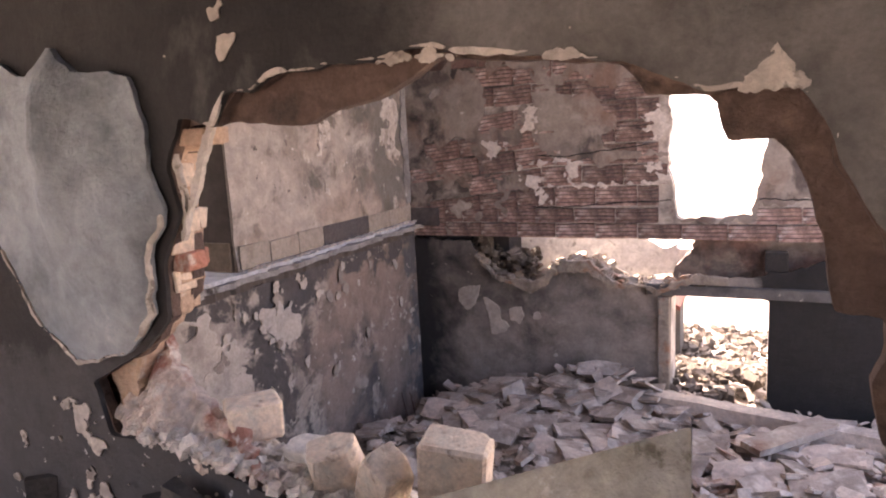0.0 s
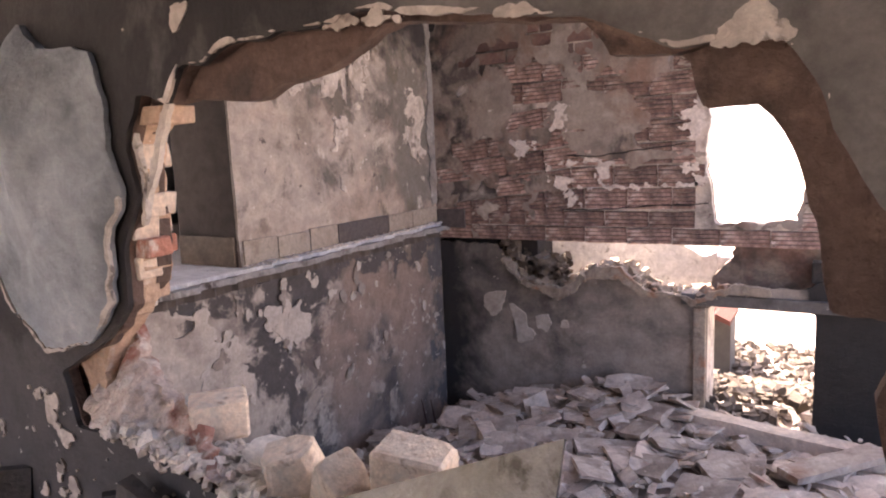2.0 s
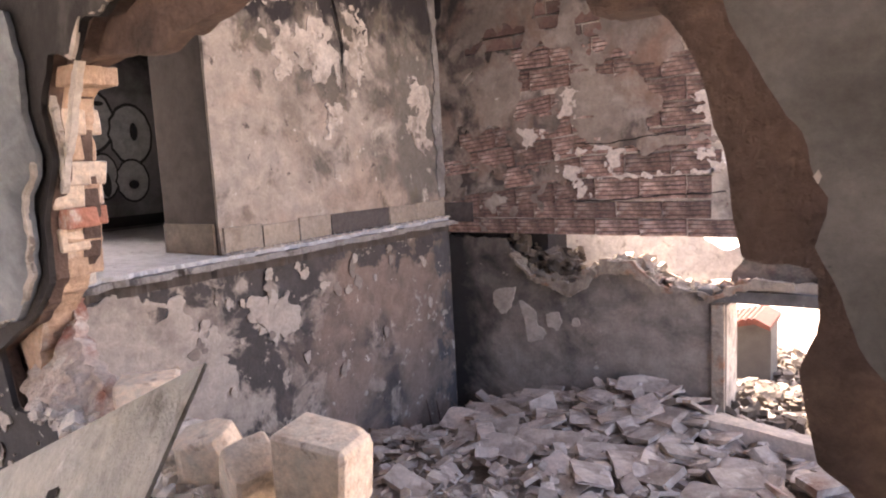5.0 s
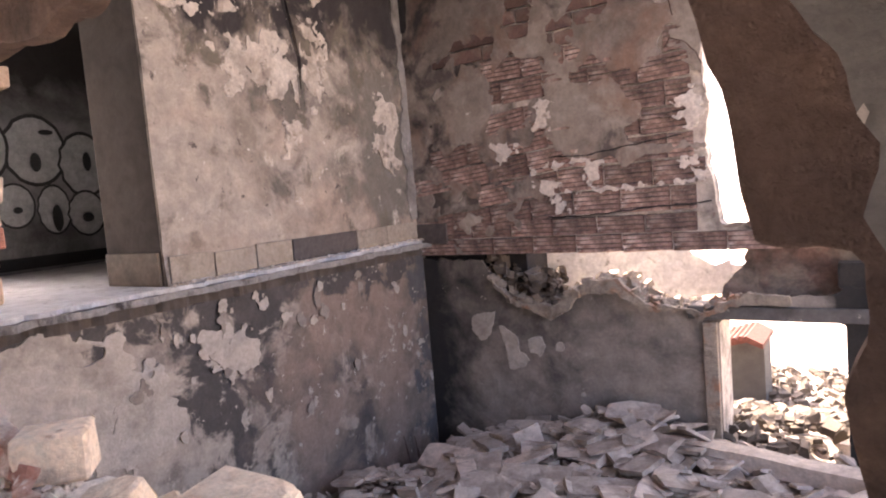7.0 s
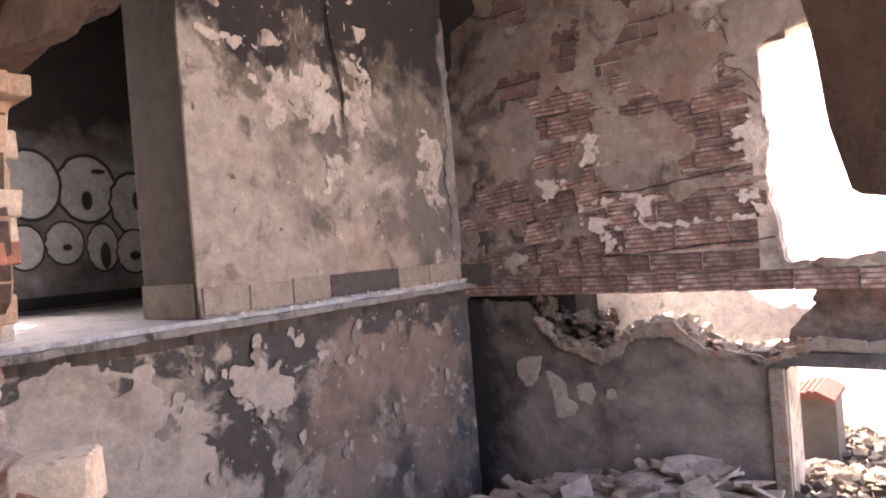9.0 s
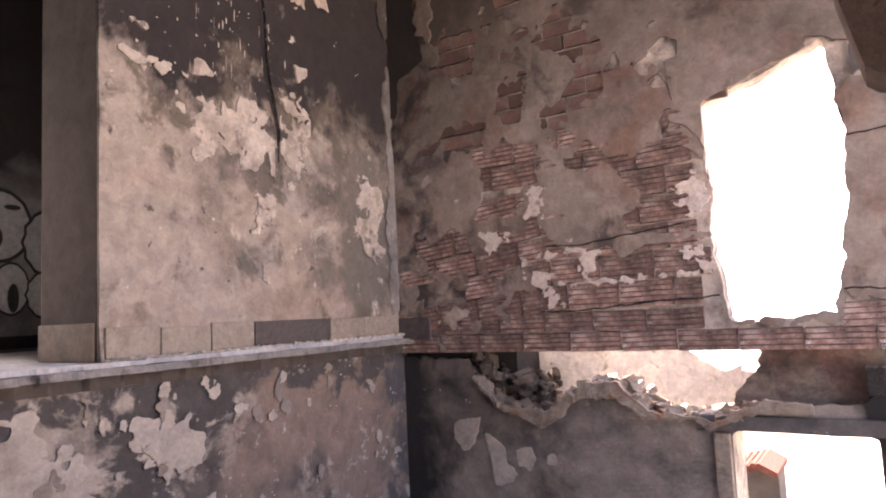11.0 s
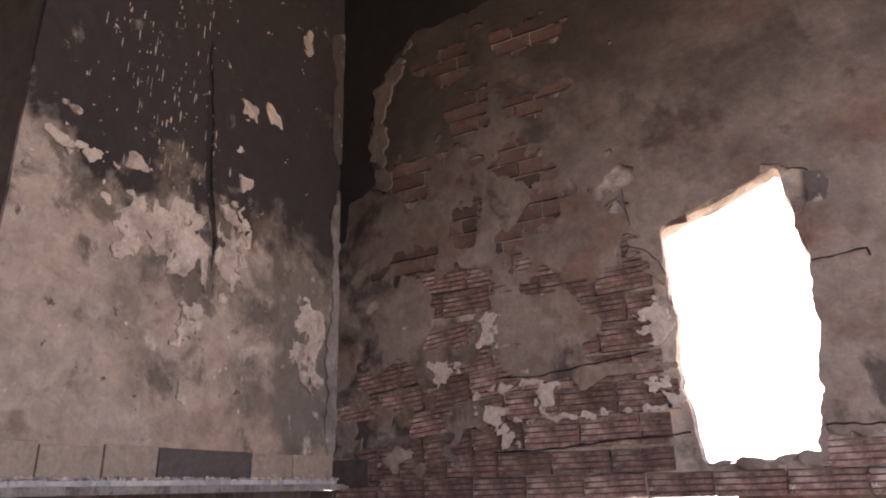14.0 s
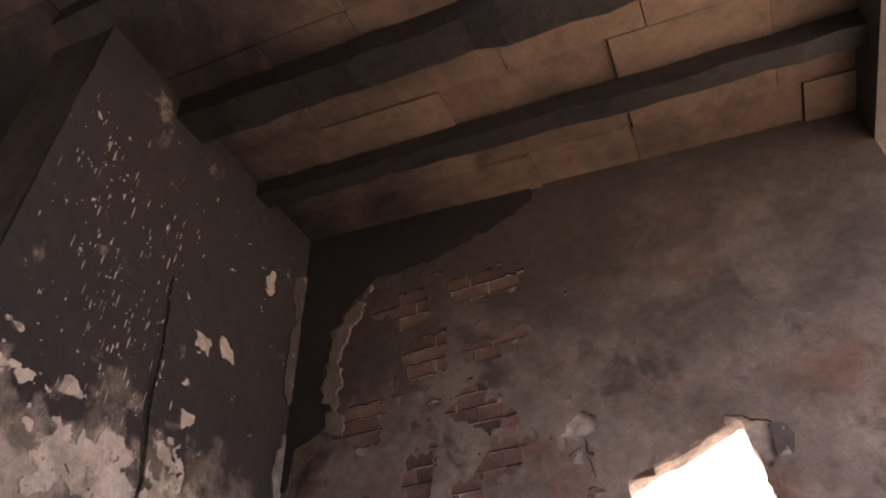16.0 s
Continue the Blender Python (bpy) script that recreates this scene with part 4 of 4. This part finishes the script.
for k, (y, z, r, sq) in enumerate(((-1.46, .41, .030, .7), (-1.21, .34, .035, 2.6), (-1.31, .72, .035, 1.8), (-1.22, .92, .05, .35), (-1.0, .33, .04, .8), (-.96, .72, .03, 2.2))):
    disc(y, z, r, "paint_black", 0.0135 + 0.0005 * k, sq)
box("painted_band", -2.15, -2.146, -2.6, 0.1, 0.02, 0.10, "paint_black", side)

# ruined room: far side with a wide gap open to the sky
far = thing("wall_right", "far side of the room, its wall collapsed and open to the sky", "wall", kind="structure")
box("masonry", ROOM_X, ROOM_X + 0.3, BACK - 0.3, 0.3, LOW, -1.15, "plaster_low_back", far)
box("masonry", ROOM_X, ROOM_X + 0.3, BACK - 0.3, 0.3, 2.55, TOP, "plaster_back", far)
box("masonry", -3.2, ROOM_X + 0.3, 0.30, 0.4, TOP - 0.3, TOP + 0.3, "plaster_back", far)

# ceiling: clay boards on charred joists, falling slightly towards the far side
def roof_z(x):
    return 3.12 - 0.10 * x


ceil = thing("ceiling", "scorched clay ceiling between charred joists", "ceiling", kind="structure")
bm = bmesh.new()
rng = random.Random(4)
for j in range(6):
    y = 0.32 - 0.62 * j
    x = -3.2
    while x < ROOM_X + 0.3:
        w = rng.uniform(0.5, 0.95)
        if (j > 2 and x > 1.7) or (j > 3 and x > 0.4):
            break
        dz = rng.uniform(0.0, 0.03)
        n0 = len(bm.verts)
        box_bm(x, x + w - 0.006, y - 0.615, y, 0, 0.05, bm=bm)
        bm.verts.ensure_lookup_table()
        for v in bm.verts[n0:]:
            v.co.z += roof_z(v.co.x) + dz
        x += w
part("clay_boards", bm, "ceiling", ceil)
# black layer added above the boards to stop sky light in their seams
bm = bmesh.new()
box_bm(-3.2, ROOM_X + 0.3, -1.53, 0.5, 0.081, 0.14, bm=bm)
box_bm(-3.2, 1.7, -2.15, -1.531, 0.081, 0.14, bm=bm)
box_bm(-3.2, 0.6, -3.5, -2.151, 0.081, 0.14, bm=bm)
for v in bm.verts:
    v.co.z += roof_z(v.co.x)
part("roof_deck", bm, "charred", ceil)
for y, w, h in ((0.02, .07, .06), (-0.60, .13, .13), (-1.28, .22, .16), (-2.02, .14, .14), (-2.68, .14, .14)):
    bm = bmesh.new()
    segs, prev = 24, None
    for i in range(segs + 1):
        x = -0.2 + (ROOM_X + 0.4) * i / segs
        ww, hh = w * rng.uniform(.88, 1.1), h * rng.uniform(.9, 1.1)
        zt = roof_z(x) + 0.01
        ring = [bm.verts.new(p) for p in ((x, y - ww / 2, zt), (x, y - ww * .47, zt - hh), (x, y + ww * .47, zt - hh * rng.uniform(.92, 1.0)), (x, y + ww / 2, zt))]
        if prev:
            for k in range(4):
                bm.faces.new((prev[k], prev[(k + 1) % 4], ring[(k + 1) % 4], ring[k]))
        else:
            bm.faces.new(ring)
        prev = ring
    bm.faces.new(list(reversed(prev)))
    bmesh.ops.recalc_face_normals(bm, faces=bm.faces[:])
    part("joist", bm, "charred", ceil, "charred timber joist")

# the room that is walked through: floor, walls, roof
nr = thing("wall_entry_room", "bare walls of the entry room behind the walker", "wall", kind="structure")
for y0, y1, z0, z1 in ((-8.0, -6.4, LOW, TOP), (-4.2, FRONT, LOW, TOP), (-6.4, -4.2, LOW, -0.4), (-6.4, -4.2, 1.9, TOP)):
    box("masonry", -3.2, -2.9, y0, y1, z0, z1, "plaster_near", nr)
box("masonry", ROOM_X, ROOM_X + 0.3, -8.3, BACK - 0.3, LOW, TOP, "plaster_near", nr)
box("masonry", -3.2, -1.6, -8.3, -8.0, LOW, TOP, "plaster_near", nr)
box("masonry", 2.2, ROOM_X + 0.3, -8.3, -8.0, LOW, TOP, "plaster_near", nr)
box("masonry", -1.6, 2.2, -8.3, -8.0, 1.7, TOP, "plaster_near", nr)
# unseen ceiling, added to keep direct sun off the breached wall
box("ceiling_entry", -3.2, ROOM_X + 0.3, -8.3, FRONT - 0.05, 3.3, 3.45, "plaster_near", kind="structure", label="unseen entry-room ceiling added to block the sun", category="ceiling")


# ---- ground and rubble ----
def ground_z(x, y):
    """Debris surface: heaped along the back wall, dipping in the corner, higher towards the breach and the entry room."""
    x, y = np.asarray(x, float), np.asarray(y, float)
    z = -1.24 + 0.16 * np.exp(-((x - 1.35) / 0.55) ** 2 - ((y - 0.1) / 0.5) ** 2)
    z = z - 0.24 * np.exp(-(x / 0.4) ** 2 - ((y + 0.35) / 0.5) ** 2)
    z = z + 0.20 * np.clip((-y - 3.0) / 1.4, 0, 1)
    z = np.where(y > 0.3, np.maximum(-1.16 - 0.30 * (y - 0.3), -2.0), z)
    return z + 0.05 * fbm(x, y, 2.6, 3, 4)


def ground_sheet(x0, x1, y0, y1, step):
    xs, ys = np.linspace(x0, x1, round((x1 - x0) / step) + 1), np.linspace(y0, y1, round((y1 - y0) / step) + 1)
    X, Y = np.meshgrid(xs, ys, indexing="ij")
    Z = ground_z(X, Y) - 0.02
    n = len(ys)
    vs = [(float(a), float(b), float(c)) for a, b, c in zip(X.ravel(), Y.ravel(), Z.ravel())]
    fs = [(i * n + j, (i + 1) * n + j, (i + 1) * n + j + 1, i * n + j + 1) for i in range(len(xs) - 1) for j in range(n - 1)]
    me = bpy.data.meshes.new("ground")
    me.from_pydata(vs, [], fs)
    return me


lay("floor", ground_sheet(-3.2, ROOM_X, -8.3, 5.0, 0.06), "dust", kind="structure", label="debris-covered ground floor under dust and grit", category="floor")
gm = bpy.data.meshes.new("ground")
gm.from_pydata([(-900, -900, -2.4), (900, -900, -2.4), (900, 900, -2.4), (-900, 900, -2.4)], [], [(0, 1, 2, 3)])
lay("ground", gm, "earth", kind="structure", label="pale dry earth around the ruin", category="ground")

# added glowing white slab far beyond the openings, standing in for bright sky
haze = thing("backdrop", "glowing white backdrop added beyond the broken openings", "backdrop", kind="structure")
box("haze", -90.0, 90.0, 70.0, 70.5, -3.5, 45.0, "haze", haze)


# ---- loose things ----
def scatter(name, mat, seed, count, region, size, label, flatness=0.4, lift=0.0, zfun=None, keep=None):
    """Uncountable broken pieces as one object."""
    rng = random.Random(seed)
    kinds = []
    for _ in range(14):
        me = chunk_mesh(rng, 1.0, rng.uniform(0.5, 0.9), rng.uniform(0.6, 1.3) * flatness, 0.25, 2)
        kinds.append((np.array([v.co[:] for v in me.vertices]), [tuple(p.vertices) for p in me.polygons]))
        bpy.data.meshes.remove(me)
    V, Fc, base = [], [], 0
    x0, x1, y0, y1 = region
    n = 0
    while n < count:
        x, y = rng.uniform(x0, x1), rng.uniform(y0, y1)
        if keep and not keep(x, y):
            continue
        n += 1
        vs, fs = kinds[rng.randrange(14)]
        s = size[0] + (size[1] - size[0]) * rng.random() ** 2.2
        r = Euler((rng.gauss(0, 0.35), rng.gauss(0, 0.35), rng.uniform(0, 6.28))).to_matrix()
        z = (zfun or (lambda a, b: float(ground_z(a, b))))(x, y) + lift * rng.random() + 0.1 * s
        V.append(vs * s @ np.array(r).T + (x, y, z))
        Fc.extend(tuple(base + i for i in f) for f in fs)
        base += len(vs)
    me = bpy.data.meshes.new(name)
    me.from_pydata(np.vstack(V).tolist(), [], Fc)
    return lay(name, me, mat, label=label, category="rubble", kind="stuff")


def inside_room(x, y):
    return 0.04 < x < ROOM_X and -2.6 < y < -0.02


scatter("rubble", "rubble", 1, 4200, (0.05, 3.4, -2.7, 0.0), (0.018, 0.12), "broken tiles and plaster lumps heaped over the floor", 0.20, 0.085, keep=inside_room)
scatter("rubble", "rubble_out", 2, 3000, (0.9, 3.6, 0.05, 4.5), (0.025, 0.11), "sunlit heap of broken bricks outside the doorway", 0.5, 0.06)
scatter("rubble", "rubble", 3, 700, (-0.5, 3.3, -5.5, -2.95), (0.03, 0.12), "broken plaster scattered across the entry room", 0.4, 0.02)

# the concrete block house with a clay-tile roof beyond the doorway
hut = thing("hut", "grey rendered hut with a red clay tile roof beyond the doorway", "hut")
hx, hy, hz = 1.58, 3.2, -1.42
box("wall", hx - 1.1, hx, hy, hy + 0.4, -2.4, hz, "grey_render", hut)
bm = bmesh.new()
gable = [(hx - .66, hz - .03), (hx - .13, hz + .13), (hx + .01, hz + .06), (hx + .01, hz + .015), (hx - .13, hz + .07), (hx - .66, hz - .07)]
rings = [[bm.verts.new((x, y, z)) for x, z in gable] for y in (hy - .12, hy + .55)]
for k in range(6):
    bm.faces.new((rings[0][k], rings[0][(k + 1) % 6], rings[1][(k + 1) % 6], rings[1][k]))
for ring in rings:
    bm.faces.new(ring)
bmesh.ops.recalc_face_normals(bm, faces=bm.faces[:])
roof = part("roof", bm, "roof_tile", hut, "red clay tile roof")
bm = bmesh.new()
bm.faces.new([bm.verts.new((x, hy - .004, z)) for x, z in ((hx - .64, hz - .06), (hx - .002, hz - .06), (hx - .002, hz + .012), (hx - .13, hz + .065))])
part("gable", bm, "grey_render", hut)
for k in range(9):
    bm = bmesh.new()
    bmesh.ops.create_cone(bm, cap_ends=True, segments=10, radius1=0.028, radius2=0.025, depth=0.66, matrix=Matrix.Translation((hx - .64 + .058 * k, hy + .19, hz - .028 + .0172 * k)) @ Matrix.Rotation(radians(90), 4, "X"))
    part("roof_tile", bm, "roof_tile", roof)

# board propped in the entry room
board = thing("board", "stained olive-grey wooden board leaning in the debris", "board")
bm = bmesh.new()
a, b = Vector((2.31, -3.70, .272)), Vector((1.05, -3.70, -.292))
down = Vector((0.06, -0.62, -0.78)).normalized()
n = (b - a).cross(down).normalized()
q = [a, b, b + down * 1.1, a + down * 1.55]
vs = [bm.verts.new(p + n * o) for o in (0.0, -0.003) for p in q]
for f in ((0, 1, 2, 3), (7, 6, 5, 4), (0, 4, 5, 1), (1, 5, 6, 2), (2, 6, 7, 3), (3, 7, 4, 0)):
    bm.faces.new([vs[i] for i in f])
bmesh.ops.recalc_face_normals(bm, faces=bm.faces[:])
part("panel", bm, "board", board)
bm = bmesh.new()
c = a + (b - a).normalized() * 0.17 + down * 0.09
e1, e2 = (b - a).normalized() * 0.011, (down + (b - a).normalized() * -0.35).normalized() * 0.035
bm.faces.new([bm.verts.new(c + e1 * i + e2 * j + n * 0.0015) for i, j in ((-1, -1), (1, -1), (1, 1), (-1, 1))])
bm.faces.new([bm.verts.new(c + e1 * i + e2 * j - n * 0.0045) for i, j in ((-1, -1), (-1, 1), (1, 1), (1, -1))])
part("slot", bm, "soot_and_shade", board, "dark slot cut in the board")


# large broken slabs and tiles on the heap, each loose
rng = random.Random(31)
SLABS = []
for k in range(7):
    me = chunk_mesh(rng, rng.uniform(.16, .34), rng.uniform(.10, .20), rng.uniform(.014, .035), 0.12, 3)
    me.name = "rubble_slab"
    me.materials.append(M["rubble"])
    SLABS.append(me)
for k in range(95):
    x, y = rng.uniform(.15, 3.2), rng.uniform(-2.3, -0.12)
    if k % 3 == 0:
        x, y = rng.uniform(.6, 2.0), rng.uniform(-.6, -.05)
    ob = tagged(new("rubble_slab", SLABS[k % 7]), "dusty grey broken tile slab lying on the heap", "rubble", "broken slabs on the heap")
    ob.location = (x, y, float(ground_z(x, y)) + rng.uniform(0.04, 0.10))
    ob.rotation_euler = (rng.gauss(0, .2), rng.gauss(0, .2), rng.uniform(0, 6.28))
BIG = []
for k in range(6):
    me = chunk_mesh(rng, rng.uniform(.26, .38), rng.uniform(.15, .22), rng.uniform(.022, .045), 0.2, 4)
    me.name = "rubble_slab"
    me.materials.append(M["rubble"])
    BIG.append(me)
for k, (x, y) in enumerate(((1.55, -.30), (1.25, -.42), (1.80, -.52), (2.10, -.60), (2.45, -.58), (2.75, -.62), (1.45, -.72), (1.70, -.86), (1.10, -.75), (2.0, -.95), (2.35, -.95), (.95, -.95),
                            (.62, -.42), (.48, -.62), (.72, -.75), (1.35, -1.10), (2.7, -1.0), (1.40, -.08), (.80, -.15))):
    ob = tagged(new("rubble_slab", BIG[k % 6]), "large dusty broken slab lying tilted on the heap", "rubble", "large slabs on the heap")
    ob.location = (x, y, float(ground_z(x, y)) + 0.075 + rng.uniform(-.01, .02))
    ob.rotation_euler = (rng.uniform(.10, .42), rng.uniform(-.16, .16), rng.uniform(-.5, .5) + (3.14 if k % 2 else 0) * 0)
rods = thing("steel_rods", "thin rusty rods sticking out of the corner debris", "rods")
strand("rod", [(.10, -.42, -1.45), (.07, -.45, -1.18)], 0.005, "rust", rods, seed=91, jitter=.002)
strand("rod", [(.16, -.40, -1.45), (.10, -.38, -1.20)], 0.005, "rust", rods, seed=92, jitter=.002)
up = tagged(new("rubble_slab", SLABS[1]), "dusty tile slab standing on end in the heap", "rubble", "broken slabs on the heap")
up.location, up.rotation_euler = (.90, -.36, -1.18), (1.2, 1.35, .5)


def timber(name, a, b, w, h, mat, label, seed):
    rng = random.Random(seed)
    a, b = Vector(a), Vector(b)
    way = (b - a).normalized()
    side_way = way.cross(Vector((0, 0, 1))).normalized()
    up_way = side_way.cross(way)
    bm, prev = bmesh.new(), None
    for i in range(9):
        c = a.lerp(b, i / 8) + up_way * rng.uniform(-.006, .006)
        ring = [bm.verts.new(c + side_way * w / 2 * sx * rng.uniform(.9, 1.05) + up_way * h / 2 * sz * rng.uniform(.9, 1.05)) for sx, sz in ((-1, -1), (1, -1), (1, 1), (-1, 1))]
        if prev:
            for k in range(4):
                bm.faces.new((prev[k], prev[(k + 1) % 4], ring[(k + 1) % 4], ring[k]))
        else:
            bm.faces.new(ring)
        prev = ring
    bm.faces.new(list(reversed(prev)))
    bmesh.ops.recalc_face_normals(bm, faces=bm.faces[:])
    me = bpy.data.meshes.new(name)
    bm.to_mesh(me)
    bm.free()
    return lay(name, me, mat, None, label, "timber")


timber("fallen_beam", (1.72, -.20, -1.10), (3.1, -.42, -1.14), .12, .085, "rubble", "dust-covered fallen beam lying across the heap", 1)
timber("plank", (2.35, -.75, -1.12), (2.75, -.35, -1.08), .14, .04, "rubble", "dusty broken plank resting on the heap", 2)
timber("plank", (.55, -.55, -1.16), (.85, -.95, -1.12), .10, .03, "rubble", "dusty broken plank resting on the heap", 3)
timber("plank", (.45, -.25, -1.20), (.80, -.55, -1.12), .11, .03, "rubble", "dusty broken plank resting on the heap", 4)

timber("burnt_plank", (.72, -3.12, -.42), (1.45, -3.16, -.62), .05, .09, "black_wood", "charred plank leaning against the broken wall", 5)
timber("burnt_plank", (.02, -3.12, -1.1), (.05, -3.085, -.50), .04, .10, "black_wood", "charred upright plank leaning against the wall", 6)
timber("burnt_plank", (.60, -3.13, -1.1), (.63, -3.09, -.46), .04, .08, "black_wood", "charred upright plank leaning against the wall", 7)

# bricks and crumbled plaster on the sill of the breach
def sill_z(x, y):
    return float(np.interp(x, [.4, .7, .95, 1.24, 1.6, 1.85], [-.30, -.31, -.35, -.41, -.49, -.57]))


scatter("sill_rubble", "rubble_pale", 5, 1700, (.55, 1.80, -3.07, -2.87), (.010, .052), "pale crumbled plaster lying on the broken sill", 0.6, 0.035, zfun=sill_z)
for x, y, dz, s, turn, tilt, mat, label in ((.885, -2.885, .095, (.17, .13, .125), 0.85, (0, 0), "brick_pale", "buff broken brick standing on the sill"),
                                           (1.245, -2.95, .09, (.15, .13, .15), .5, (.15, -.25), "brick_pale", "buff broken brick leaning on its neighbour"),
                                           (1.42, -2.97, .11, (.13, .12, .18), -.3, (.1, .4), "brick_pale", "brown weathered brick tilted on the sill"),
                                           (1.635, -2.94, .235, (.19, .14, .17), .15, (.05, .08), "brick_pale", "buff broken brick with dripped mortar"),
                                           (.60, -2.93, .03, (.20, .10, .05), .25, (.1, .05), "brick_red", "flat red brick half buried in plaster crumbs"),
                                           (1.10, -2.90, .05, (.12, .10, .09), .2, (.2, .1), "rubble_pale", "lump of pale broken plaster on the sill")):
    ob = lay("brick", rough_brick(random.Random(round(x * 100) + 3), *s, 4 if x > 1 else 2, 0.72 if x > 1 else 0.9), mat, None, label, "brick", group="bricks on the sill")
    ob.location = (x, y, sill_z(x, y) + dz)
    ob.rotation_euler = (tilt[0], tilt[1], turn)

# crumbs along the broken edges
scatter("ledge_crumbs", "rubble_pale", 6, 420, (.002, .065, -1.9, -.02), (.004, .018), "pale plaster crumbs lying along the broken floor edge", 0.6, 0.004, zfun=lambda x, y: 0.003)


def low_top(x, y):
    return float(np.interp(x, [p[0] for p in LOWTOP], [p[1] for p in LOWTOP])) - 0.01


scatter("wall_top_rubble", "lip", 7, 420, (.48, 1.95, .0, .24), (.015, .075), "crumbled masonry along the top of the lower wall", 0.6, 0.03, zfun=low_top)

scatter("wall_top_rubble", "rubble_out", 9, 160, (.44, .92, .03, .26), (.03, .10), "burnt brick lumps wedged in the gap of the wall", 0.6, 0.18, zfun=low_top)

# wires on the back wall
wire = thing("wire", "rusty wire curling out of the wall by the window", "wire")
strand("strand", [(1.66, -.03, .95), (1.70, -.06, .99), (1.76, -.07, .96), (1.82, -.05, .90), (1.84, -.03, .84)], 0.004, "rust", wire, seed=7, jitter=.003)
strand("strand", [(1.60, -.03, 1.22), (1.66, -.05, 1.24), (1.70, -.05, 1.18), (1.71, -.03, 1.10)], 0.003, "rust", wire, seed=8, jitter=.002)

# hollow bricks bared where the plaster fell: two low courses, taller ones above, plain bricks near the top
rng = random.Random(17)
row, z = 0, -0.108
while z < 2.75:
    height, pitch, length = (.098, .104, .262) if row < 2 else ((.128, .137, .262) if z < 1.0 else (.075, .086, .22))
    x = 0.02 + (length / 2 if row % 2 else 0.0) + (0.055 if row == 3 else 0.0)
    last = ROOM_X if row < 2 else (2.05 if z < 1.15 else 1.55)
    while x + length < last:
        u = np.array([x + .04, x + length / 2, x + length - .04])
        mid = u * 0 + z + height / 2
        seen = (back_plaster(u, mid) < 0.06).any()
        clear = (window_field(0.02, 1)(u, mid) > 0.022).all()
        ob = None
        if seen and clear:
            kind = GROOVED_LOW[(row + round(x * 9)) % 4] if row < 2 else (GROOVED[(row * 5 + round(x * 9)) % 5] if z < 1.0 else PLAIN[round(x * 9) % 4])
            ob, shift = new("brick", kind), length / 2
        elif seen and 1 < row and z < 1.0 and (window_field(0.02, 1)(u[:2] - .03, mid[:2]) > 0.0).all():
            ob, shift = new("brick", GROOVED_HALF[row % 3]), 0.062
        if ob:
            slide = row > 1 and z < .75 and x < 0.95
            ob.parent = back_up
            ob.location = (x + shift, -0.004 * rng.random(), z + height / 2 + (0.10 * (x - 0.95) if slide else 0.0))
            ob.rotation_euler = (0, (-0.11 if slide else -0.012) + rng.gauss(0, .008), rng.gauss(0, .006))
        x += length + 0.010
    z += pitch + (0.010 if row == 1 else 0.0)
    row += 1
